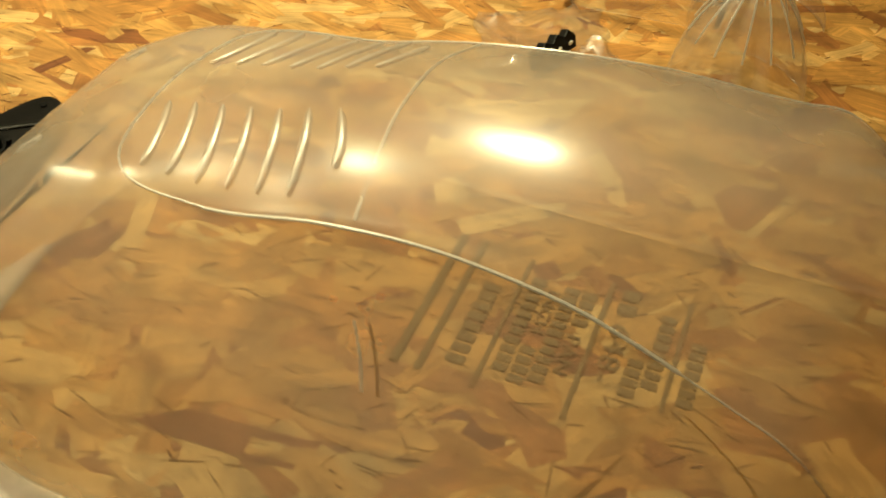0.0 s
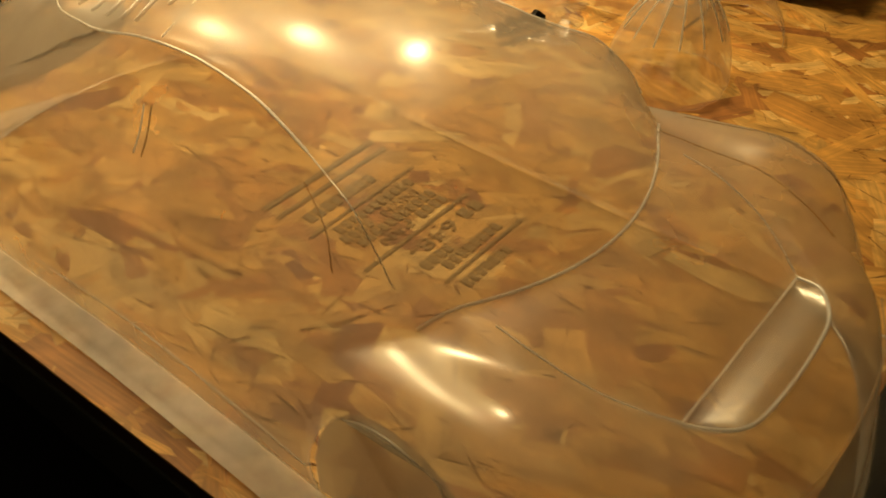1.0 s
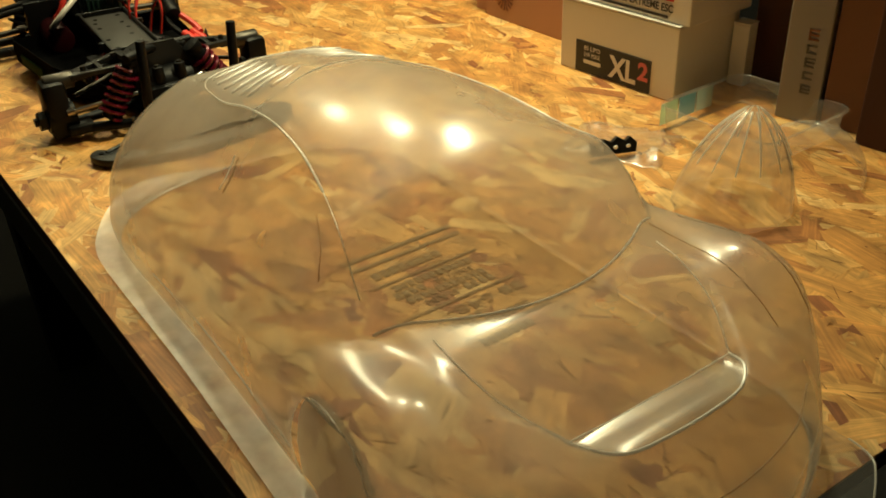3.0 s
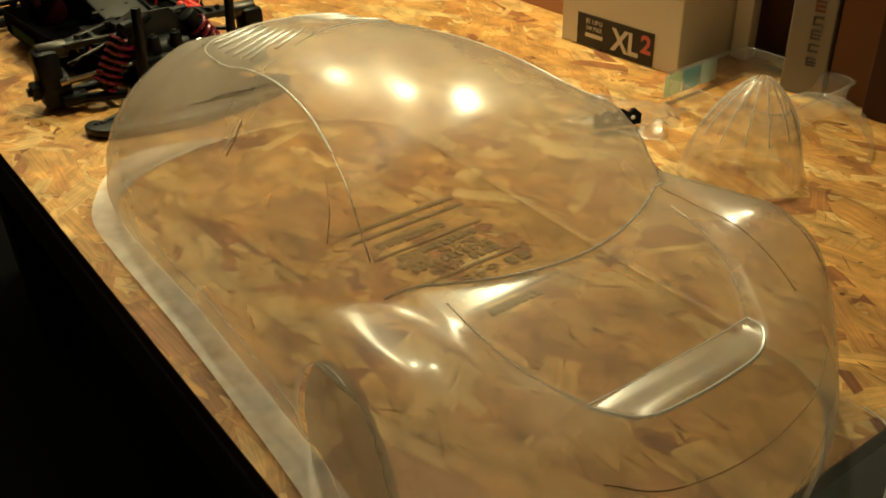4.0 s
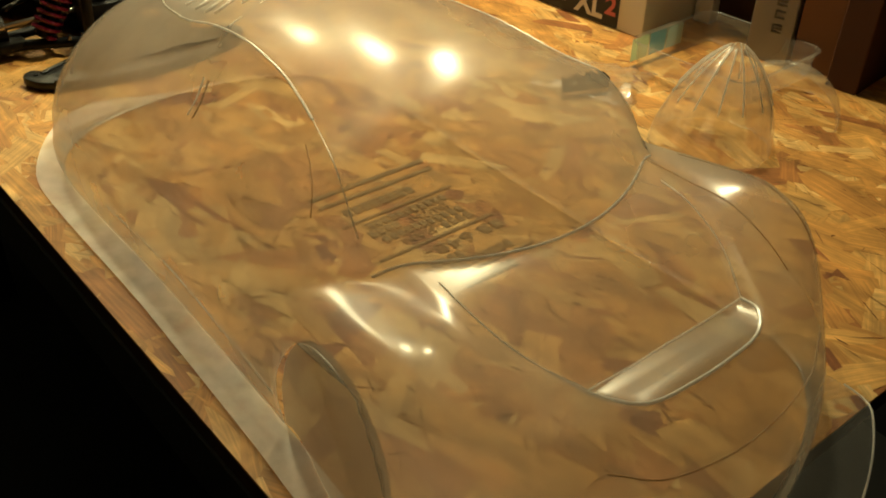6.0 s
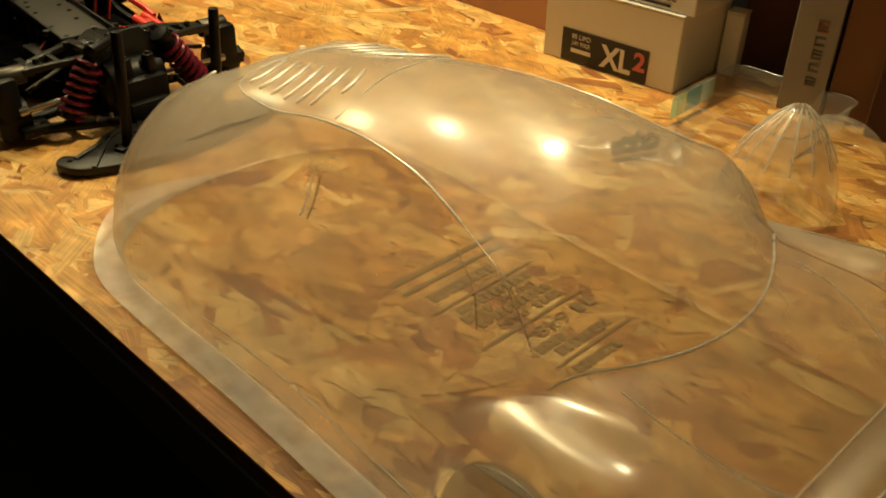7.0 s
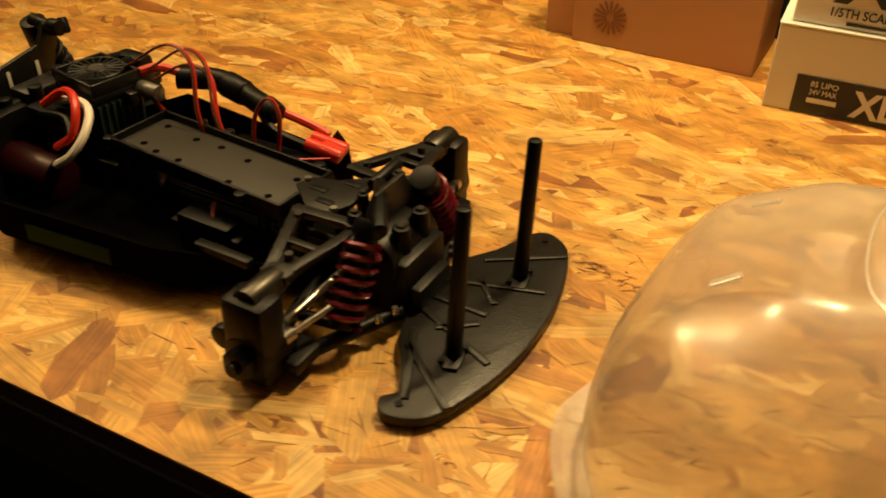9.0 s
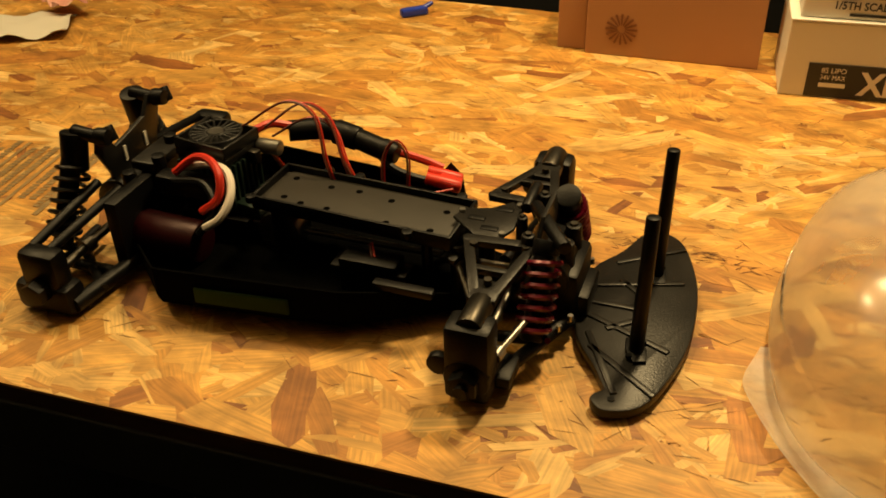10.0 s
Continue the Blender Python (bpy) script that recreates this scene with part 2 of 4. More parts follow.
def rod(bm, a, b, r1, r2=None, seg=14, bevel=0.0):
    a, b = Vector(a), Vector(b)
    d = b - a
    m = Matrix.Translation((a + b) / 2) @ d.to_track_quat("Z", "Y").to_matrix().to_4x4()
    r = bmesh.ops.create_cone(bm, cap_ends=True, segments=seg, radius1=r1, radius2=r1 if r2 is None else r2, depth=d.length, matrix=m)
    if bevel:
        es = [e for e in {e for v in r["verts"] for e in v.link_edges} if len(e.link_faces) == 2 and max(len(f.verts) for f in e.link_faces) > 4]
        bmesh.ops.bevel(bm, geom=es, offset=bevel, segments=2, affect="EDGES", profile=0.5)
    return r["verts"]


def plate(bm, outline, z0, z1, m=None, bevel=0.0):
    """A flat piece cut to an outline of (x, y)."""
    vs = [bm.verts.new((x, y, z0)) for x, y in outline]
    f = bm.faces.new(vs)
    r = bmesh.ops.extrude_face_region(bm, geom=[f])
    top = [v for v in r["geom"] if isinstance(v, bmesh.types.BMVert)]
    for v in top:
        v.co.z = z1
    allv = vs + top
    bmesh.ops.recalc_face_normals(bm, faces=list({g for v in allv for g in v.link_faces}))
    if bevel:
        es = [e for e in {e for v in allv for e in v.link_edges} if abs(e.verts[0].co.z - e.verts[1].co.z) < 1e-6]
        r = bmesh.ops.bevel(bm, geom=es, offset=bevel, segments=2, affect="EDGES", profile=0.5)
        allv = list({v for f in r["faces"] for v in f.verts} | {v for v in allv if v.is_valid})
    if m is not None:
        bmesh.ops.transform(bm, matrix=m, verts=allv)
    return allv


def bow(points, n=10):
    """A smooth line through the points."""
    p = [Vector(q) for q in points]
    p = [2 * p[0] - p[1]] + p + [2 * p[-1] - p[-2]]
    out = []
    for i in range(1, len(p) - 2):
        for k in range(n):
            t = k / n
            out.append(0.5 * (2 * p[i] + (p[i + 1] - p[i - 1]) * t + (2 * p[i - 1] - 5 * p[i] + 4 * p[i + 1] - p[i + 2]) * t * t + (3 * p[i] - p[i - 1] - 3 * p[i + 1] + p[i + 2]) * t ** 3))
    return out + [p[-2]]


def tube(bm, line, r, seg=8):
    """A round cord along a line of points."""
    line = [Vector(q) for q in line]
    rings, side = [], Vector((0.3, 0.2, 0.93))
    for i, q in enumerate(line):
        d = (line[min(i + 1, len(line) - 1)] - line[max(i - 1, 0)]).normalized()
        side = (side - d * side.dot(d)).normalized()
        up = d.cross(side)
        rings.append([bm.verts.new(q + r * (math.cos(2 * math.pi * k / seg) * side + math.sin(2 * math.pi * k / seg) * up)) for k in range(seg)])
    for a, b in zip(rings, rings[1:]):
        for k in range(seg):
            bm.faces.new((a[k], a[(k + 1) % seg], b[(k + 1) % seg], b[k]))
    bm.faces.new(rings[0][::-1])
    bm.faces.new(rings[-1])


def coil(bm, a, b, radius, turns, wire):
    """A coil spring from a to b."""
    a, b = Vector(a), Vector(b)
    q = (b - a).to_track_quat("Z", "Y")
    h, line = (b - a).length, []
    for i in range(turns * 14 + 1):
        w = 2 * math.pi * i / 14
        line.append(a + q @ Vector((radius * math.cos(w), radius * math.sin(w), h * i / (turns * 14))))
    tube(bm, line, wire, 6)


def words(name, text, size, m, mat, parent=None, width=None, label="", bold=0.0):
    """Flat lettering at the pose m, centred."""
    cu = bpy.data.curves.new(name, "FONT")
    cu.body, cu.size, cu.align_x, cu.align_y, cu.extrude, cu.resolution_u, cu.offset = text, size, "CENTER", "CENTER", 0.00008, 3, bold
    tmp = bpy.data.objects.new(name, cu)
    me = bpy.data.meshes.new_from_object(tmp)
    bpy.data.objects.remove(tmp)
    me.materials.clear()
    me.materials.append(mat)
    xs = [v.co.x for v in me.vertices]
    k = width / (max(xs) - min(xs)) if width else 1
    me.transform(Matrix.Diagonal((k, 1, 1, 1)))
    ob = new(name, me)
    if parent is not None:
        ob.parent = parent
    ob.matrix_basis = m
    if label:
        ob["label"] = label
    return ob


# ---- the bench ----
def bench_edge(x):
    return 0.113 + 0.036 * x


RIGHT, LEFT, BACK, THICK = 0.252, -1.9, 0.97, 0.018
bm = bmesh.new()
plate(bm, [(LEFT, bench_edge(LEFT)), (RIGHT, bench_edge(RIGHT)), (RIGHT, BACK), (LEFT, BACK)], -THICK, -0.003)
bench = tagged(part("workbench_top", bm, EDGE_WOOD), "oriented strand board bench top with a rough dark cut edge", "workbench", kind="structure")

bm = bmesh.new()
plate(bm, [(LEFT, bench_edge(LEFT)), (RIGHT, bench_edge(RIGHT)), (RIGHT, BACK), (LEFT, BACK)], -0.003, -0.0013)
part("board_face", bm, FACE_WOOD, bench)

# thin pressed strands that make up the board's face
rng = random.Random(4)
verts, faces, uvs = [], [], []
for i in range(17000):
    x, y = rng.uniform(LEFT, RIGHT), rng.uniform(0.02, BACK)
    small = rng.random()
    long = rng.uniform(0.012, 0.035) if small < 0.2 else rng.uniform(0.035, 0.125)
    wide = long * rng.uniform(0.13, 0.45) if long > 0.035 else rng.uniform(0.003, 0.011)
    wide = min(wide, 0.036)
    turn = rng.gauss(0.08, 0.6)
    c, s_ = math.cos(turn), math.sin(turn)
    z = -0.0012 + 0.0012 * i / 17000
    slope = rng.uniform(-0.0025, 0.0025)
    ring = []
    for u, v in ((-0.5, -0.3), (-0.42, -0.5), (-0.1, -0.46), (0.2, -0.5), (0.47, -0.44), (0.5, 0.1), (0.44, 0.5), (0.1, 0.46), (-0.25, 0.5), (-0.46, 0.42)):
        u, v = u + rng.uniform(-0.13, 0.13), v * rng.uniform(0.6, 1.15) + rng.uniform(-0.1, 0.1)
        ring.append((u * long, v * wide))
    base = len(verts)
    for u, v in ring:
        px, py = x + u * c - v * s_, y + u * s_ + v * c
        px, py = min(max(px, LEFT), RIGHT), min(max(py, bench_edge(px)), BACK)
        verts.append((px, py, z + slope * u))
        uvs.append((u + i * 0.37, v + i * 0.13))
    faces.append(tuple(range(base, base + 10)))
near = [k for k, f in enumerate(faces) if -0.76 < verts[f[0]][0] < -0.42 and 0.11 < verts[f[0]][1] < 0.5][-300:]
single = set(near)


def strand(picked, name, label):
    ids = [q for k in picked for q in faces[k]]
    me = bpy.data.meshes.new(name)
    me.from_pydata([verts[q] for q in ids], [], [tuple(range(10 * k, 10 * k + 10)) for k in range(len(picked))])
    layer = me.uv_layers.new(name="UVMap")
    for lp in me.loops:
        layer.data[lp.index].uv = uvs[ids[lp.vertex_index]]
    me.materials.append(WOOD)
    ob = new(name, me)
    ob.parent = bench
    if label:
        tagged(ob, label, kind="stuff")
    return ob


strand([k for k in range(len(faces)) if k not in single], "wood_strands", "pressed tan and brown wood strands")

# thin dark slivers, and shade in the gaps between strands painted alike
bm = bmesh.new()
for k in range(3000):
    x, y = rng.uniform(LEFT, RIGHT - 0.03), rng.uniform(0.15, BACK - 0.03)
    long, wide, turn = rng.uniform(0.003, 0.016), rng.uniform(0.0004, 0.0016), rng.gauss(0.08, 0.5)
    # longer hairlines paint the shade at strand edges
    if k % 3:
        long, wide = rng.uniform(0.01, 0.034), rng.uniform(0.0003, 0.0008)
    elif k % 36 == 0:
        # a scuffed, splintered line between the chassis and the body
        x = rng.uniform(-0.56, -0.36)
        y = 0.412 - 0.07 * (x + 0.56) + rng.gauss(0, 0.006)
    c, s_ = math.cos(turn), math.sin(turn)
    bm.faces.new([bm.verts.new((x + u * long * c - v * wide * s_, y + u * long * s_ + v * wide * c, 0.0003)) for u, v in ((-0.5, 0), (-0.2, -0.5), (0.3, -0.35), (0.5, 0.1), (0.1, 0.5))])
tagged(part("sliver_and_gap_shade", bm, SLIVER_SHADE, bench, "short dark slivers and painted gap shade between strands"), kind="stuff")

bm = bmesh.new()
slab(bm, (LEFT, 0.0, -0.055), (RIGHT - 0.01, 0.038, 0), Matrix.Translation((0, 0.111, -THICK - 0.001)) @ pose(0, 0, 0, 0, 0, 2.06), 0.002)
tagged(part("bench_rail", bm, RAIL_WOOD), "dark grey-green timber rail under the bench edge", "timber rail", kind="structure")
for x in (-1.5, -0.05):
    bm = bmesh.new()
    slab(bm, (x - 0.045, 0.17, -0.9), (x + 0.045, 0.26, -THICK - 0.001), None, 0.003)
    tagged(part("bench_leg", bm, DARK_WOOD), "timber leg coloured near black for shade under the bench", "bench leg", kind="structure")

# the room round it; floor and walls coloured near black for unlit depth
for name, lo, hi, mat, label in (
    ("floor", (-4, -3, -0.95), (3, 2.1, -0.9), ROOM, "workshop floor, coloured near black for an unlit room"),
    ("wall_north", (-4, 1.45, -0.9), (3, 1.55, 1.6), ROOM, "wall behind the bench, coloured near black for an unlit room"),
    ("wall_south", (-4, -3.1, -0.9), (3, -3.0, 1.6), ROOM, "unseen workshop wall, coloured near black for an unlit room"),
    ("wall_west", (-4.1, -3, -0.9), (-4, 1.45, 1.6), ROOM, "unseen workshop wall, coloured near black for an unlit room"),
    ("wall_east", (3, -3, -0.9), (3.1, 1.45, 1.6), ROOM, "unseen workshop wall, coloured near black for an unlit room"),
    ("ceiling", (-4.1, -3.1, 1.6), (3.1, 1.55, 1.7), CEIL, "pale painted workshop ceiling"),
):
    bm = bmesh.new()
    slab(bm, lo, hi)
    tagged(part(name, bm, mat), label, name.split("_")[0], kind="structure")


# ---- the clear car body ----
MID = 0.302
X0, X1 = -0.402, 0.270


def ease(a, b, t):
    t = np.clip((t - a) / (b - a), 0, 1)
    return t * t * (3 - 2 * t)


def spline(xs, ys, x):
    """A smooth line without overshoot through the knots."""
    xs, ys = np.array(xs, float), np.array(ys, float)
    h, d = np.diff(xs), np.diff(ys) / np.diff(xs)
    m = np.zeros_like(xs)
    m[1:-1] = np.where(d[:-1] * d[1:] > 0, 2 * d[:-1] * d[1:] / np.where(d[:-1] + d[1:] == 0, 1, d[:-1] + d[1:]), 0)
    m[0], m[-1] = d[0], d[-1]
    x = np.clip(x, xs[0], xs[-1])
    i = np.clip(np.searchsorted(xs, x) - 1, 0, len(h) - 1)
    t = (x - xs[i]) / h[i]
    return (1 + 2 * t) * (1 - t) ** 2 * ys[i] + t * (1 - t) ** 2 * h[i] * m[i] + t * t * (3 - 2 * t) * ys[i + 1] + t * t * (t - 1) * h[i] * m[i + 1]


def half_width(x):
    """Half the width in plan, round at tail, blunt at the nose."""
    w = spline([X0, -0.28, -0.1, 0.05, 0.12, X1], [0.152, 0.155, 0.151, 0.152, 0.154, 0.154], x)
    tail = np.clip((X0 + 0.12 - x) / 0.12, 0, 1)
    nose = np.clip((x - (X1 - 0.11)) / 0.11, 0, 1)
    return w * (1 - tail ** 2.6) ** (1 / 2.2) * (1 - nose ** 2.5) ** 0.72


def rail_half(x):
    """Half the width between the roof gutters."""
    w = spline([-0.27, -0.22, -0.14, -0.06, 0.0, 0.07, 0.15], [0.0735, 0.0735, 0.0735, 0.08, 0.091, 0.109, 0.114], x)
    back = np.clip((-0.225 - x) / 0.055, 0, 1)
    return w * np.sqrt(np.maximum(1 - back ** 2.4, 0))


def soft_max(a, b, k):
    """The higher of two surfaces, blended over the height k."""
    h = np.clip(0.5 + 0.5 * (b - a) / k, 0, 1)
    return a * (1 - h) + b * h + k * h * (1 - h)


def deck_top(x, v):
    """Tail deck, shoulders, hood and front wings."""
    deck = spline([X0, -0.37, -0.335, -0.3, -0.25, -0.15, 0.0, 0.08, 0.123, 0.16, 0.2, 0.225, 0.248, X1], [0.078, 0.112, 0.132, 0.147, 0.152, 0.13, 0.119, 0.1235, 0.119, 0.1115, 0.1, 0.0905, 0.075, 0.05], x)
    deck = deck - 0.045 * (np.maximum(v - 0.06, 0) / 0.075) ** 1.4 * ease(-0.08, -0.2, x)
    deck = deck - 0.0035 * (np.minimum(v, 0.11) / 0.09) ** 2 * ease(0.0, 0.08, x)
    deck = deck - 0.5 * np.maximum(v - 0.097, 0) * ease(-0.1, 0.0, x)
    # the hood panel sinks towards a fold, from which the vent rises to its lip
    sunk = spline([0.125, 0.15, 0.18, 0.197, 0.2245, 0.23], [0.0, -0.003, -0.008, -0.012, 0.0, 0.0], x)
    deck = deck + sunk * ease(hood_half(x) + 0.006, hood_half(x) - 0.003, v)
    crest = spline([-0.1, 0.0, 0.03, 0.06, 0.08, 0.1, 0.125, 0.15, 0.165, 0.18, 0.2, 0.215, 0.24, X1], [0.05, 0.083, 0.094, 0.103, 0.108, 0.1125, 0.117, 0.12, 0.117, 0.111, 0.093, 0.076, 0.05, 0.03], x)
    wing = crest - (v - 0.126) ** 2 / np.where(v > 0.126, 0.085, 0.055)
    return soft_max(deck, wing, 0.02)


def cabin_top(x, v):
    """Roof and screens."""
    xs = x + 2.45 * v * v * ease(-0.02, 0.08, x)
    roof = spline([-0.42, -0.36, -0.3, -0.25, -0.2, -0.15, -0.1, -0.05, 0.0, 0.04, 0.075, 0.1, 0.124, 0.16, 0.3], [0.05, 0.095, 0.135, 0.158, 0.174, 0.187, 0.194, 0.197, 0.195, 0.186, 0.168, 0.146, 0.116, 0.075, -0.1], xs)
    r = rail_half(x)
    roof = roof - 0.026 * (np.minimum(v, r) / 0.085) ** 2 * (1 - 0.6 * ease(0.0, 0.06, x)) - (1.05 - 0.35 * ease(-0.15, -0.28, x)) * np.maximum(v - r, 0)
    return roof + 0.0008 * np.exp(-((v - r) / 0.0028) ** 2) * ease(-0.24, -0.18, x) * ease(0.1, 0.05, xs)


def top(x, v):
    """Height of the upper skin."""
    x, v = np.asarray(x, float), np.abs(np.asarray(v, float))
    return soft_max(deck_top(x, v), cabin_top(x, v), 0.0035 + 0.03 * ease(-0.04, -0.16, x))


def screen_foot(v):
    """Where the windscreen meets the hood."""
    a, b = 0.03, 0.14
    for _ in range(40):
        m = (a + b) / 2
        if float(cabin_top(np.array(m), np.array(abs(v)))) > float(deck_top(np.array(m), np.array(abs(v)))):
            a = m
        else:
            b = m
    return a


def hood_half(x):
    """Half the width of the hood panel."""
    return spline([0.1, 0.13, 0.165, 0.197, 0.212, 0.222], [0.087, 0.087, 0.08, 0.062, 0.054, 0.044], x)


def shell_grid(nx=190, nv=110):
    t = np.linspace(-1, 1, nx)
    s = np.sign(t) * (1 - (1 - np.abs(t)) ** 1.8)
    xs = (X0 + X1) / 2 + (X1 - X0) / 2 * s
    b = np.sin(np.linspace(-1, 1, nv) * math.pi / 2)
    w = half_width(xs)
    w[0] = w[-1] = 0.0
    X = np.repeat(xs[:, None], nv, 1)
    V = w[:, None] * b[None, :]
    per = np.concatenate([np.stack([xs, w], 1), np.stack([xs, -w], 1)[::-1]])
    fine = np.concatenate([per[:-1] + (per[1:] - per[:-1]) * k / 4 for k in range(4)])
    P = np.stack([X, V], -1).reshape(-1, 2)
    D = np.empty(len(P))
    for i in range(0, len(P), 2000):
        D[i:i + 2000] = np.sqrt(((P[i:i + 2000, None] - fine[None]) ** 2).sum(-1)).min(1)
    D = D.reshape(X.shape)
    R = 0.036 - 0.018 * ease(-0.02, 0.06, X) * ease(0.23, 0.17, X)
    d = np.minimum(D, R)
    Z = top(X, V) - R + np.sqrt(np.maximum(R * R - (R - d) ** 2, 0))
    return xs, w, X, V, Z


def car_body():
    """The shell's skin down to the bench, and its outline in plan."""
    xs, w, X, V, Z = shell_grid()
    nx, nv = X.shape
    bm = bmesh.new()
    grid = [[None] * nv for _ in range(nx)]
    for i in range(nx):
        for j in range(nv):
            if i in (0, nx - 1) and j:
                grid[i][j] = grid[i][0]
            else:
                grid[i][j] = bm.verts.new((X[i, j], V[i, j], Z[i, j]))
    for i in range(nx - 1):
        for j in range(nv - 1):
            q = []
            for v in (grid[i][j], grid[i + 1][j], grid[i + 1][j + 1], grid[i][j + 1]):
                if v not in q:
                    q.append(v)
            if len(q) > 2:
                bm.faces.new(q)
    # side walls, the near wheel opening left out
    loop = [grid[i][0] for i in range(nx)] + [grid[i][nv - 1] for i in range(nx - 2, 0, -1)]
    n = len(loop)
    rows, foot = [loop], []
    for f in (0.88, 0.76, 0.64, 0.52, 0.4, 0.3, 0.2, 0.1, 0.0):
        row = []
        for k in range(n):
            a, b, c = loop[k - 1].co, loop[k].co, loop[(k + 1) % n].co
            out = Vector((c.y - a.y, a.x - c.x, 0)).normalized()
            bulge = 0.004 * math.sin(math.pi * f)
            row.append(bm.verts.new((b.x + out.x * bulge, b.y + out.y * bulge, 0.0022 + (b.z - 0.0022) * f)))
            if f == 0.0:
                foot.append((b.x, b.y, out.x, out.y))
        rows.append(row)
    for a, b in zip(rows, rows[1:]):
        for k in range(n):
            q = (a[k], b[k], b[(k + 1) % n], a[(k + 1) % n])
            mid = sum((v.co for v in q), Vector()) / 4
            if mid.y < 0 and ((mid.x - ARCH[0]) / ARCH[1]) ** 2 + ((mid.z - ARCH[2]) / ARCH[3]) ** 2 < 1:
                continue
            bm.faces.new(q)
    # draw the cut edge of the wheel opening out to a clean curve
    for v in {v for e in bm.edges if e.is_boundary for v in e.verts}:
        ex, ez = (v.co.x - ARCH[0]) / ARCH[1], (v.co.z - ARCH[2]) / ARCH[3]
        r = math.hypot(ex, ez)
        if 0.85 < r < 1.4 and v.co.y < 0 and v.co.z > 0.004:
            v.co.x, v.co.z = ARCH[0] + ARCH[1] * ex / r, ARCH[2] + ARCH[3] * ez / r
    bmesh.ops.delete(bm, geom=[v for v in bm.verts if not v.link_faces], context="VERTS")
    bmesh.ops.recalc_face_normals(bm, faces=bm.faces[:])
    return bm, foot


def flange(foot, keep, wide):
    """A flat strip of trim left round the foot of the shell."""
    bm = bmesh.new()
    n, prev = len(foot), None
    order = [k % n for k in range(n // 2, n // 2 + n + 1)]
    for k in order:
        x, y, ox, oy = foot[k]
        if not keep(x, y):
            prev = None
            continue
        w, lift = wide(x, y)
        row = [bm.verts.new((x + ox * w * q, y + oy * w * q, 0.0022 + lift * q * q)) for q in (-0.02, 0.3, 0.65, 1.0)]
        if prev:
            for q in range(3):
                bm.faces.new((prev[q], prev[q + 1], row[q + 1], row[q]))
        prev = row
    bmesh.ops.recalc_face_normals(bm, faces=bm.faces[:])
    return bm


def near_width(x, y):
    end = float(ease(0.0, -0.06, y))
    return 0.0225 * (0.25 + 0.75 * end), 0.012 * float(ease(-0.33, -0.38, x)) * float(ease(-0.03, -0.1, y))


def nose_width(x, y):
    return 0.036 * float(ease(0.15, 0.12, y)) * float(ease(-0.15, -0.1, y)) + 0.002, 0.0


ARCH = (0.106, 0.058, 0.018, 0.079)
body = thing("car_body", pose(0, MID, 0), "clear unpainted polycarbonate model car body with protective haze, on the bench", "car body")
bm, FOOT = car_body()
bm_near = flange(FOOT, lambda x, y: (y < 0.0 and x < 0.16), near_width)
bm_nose = flange(FOOT, lambda x, y: x > 0.2 and y > -0.15, nose_width)
for name, mesh, mat, label in (("shell", bm, SHELL, ""), ("side_flange", bm_near, FLANGE, "scuffed whitish trim strip along the foot"), ("nose_flange", bm_nose, TRIM, "clear trim strip at the nose")):
    sheet = part(name, mesh, mat, body, label)
    if name == "shell":
        smooth(sheet, 60)
    mod = sheet.modifiers.new("thickness", "SOLIDIFY")
    mod.thickness, mod.offset, mod.material_offset = 0.001 if name == "shell" else 0.0006, -1, 1
    sheet.data.materials.append(INNER)


# cut edge of the trim at the nose, its glint painted milky white
bm = bmesh.new()
rim_line = []
for x, y, ox, oy in FOOT[len(FOOT) // 4:3 * len(FOOT) // 4]:
    if x > 0.215 and y > -0.13:
        w = nose_width(x, y)[0]
        rim_line.append((x + ox * w, y + oy * w, 0.0026))
tube(bm, rim_line, 0.0007, 6)
smooth(part("flange_edge", bm, SHELL_RIB, body))

# the wheel opening is still closed by a flat recessed panel
bm = bmesh.new()
rows = []
for i in range(21):
    f = -0.985 + 1.97 * i / 20
    x = ARCH[0] + ARCH[1] * f
    high = ARCH[2] + ARCH[3] * math.sqrt(1 - f * f)
    rows.append([bm.verts.new((x, -float(half_width(np.array(x))) + 0.004 * math.sqrt(1 - f * f) - 0.011 * (1 - q / 6) * float(ease(-1, 0.3, f)), 0.0026 + (high - 0.0026) * q / 6)) for q in range(7)])
for a, b in zip(rows, rows[1:]):
    for q in range(6):
        bm.faces.new((a[q], b[q], b[q + 1], a[q + 1]))
smooth(part("wheel_opening_panel", bm, PANEL, body, "uncut hazy panel in the wheel opening"))


# seams, ribs and small fittings moulded into the shell
def on_skin(x, v, lift=0.0):
    return Vector((x, v, float(top(x, v)) + lift))


def seam(name, pts, r=0.00045, mat=None):
    bm = bmesh.new()
    tube(bm, bow([on_skin(x, v, 0.0002) for x, v in pts], 6), r, 6)
    return smooth(part(name, bm, mat or SEAM, body))


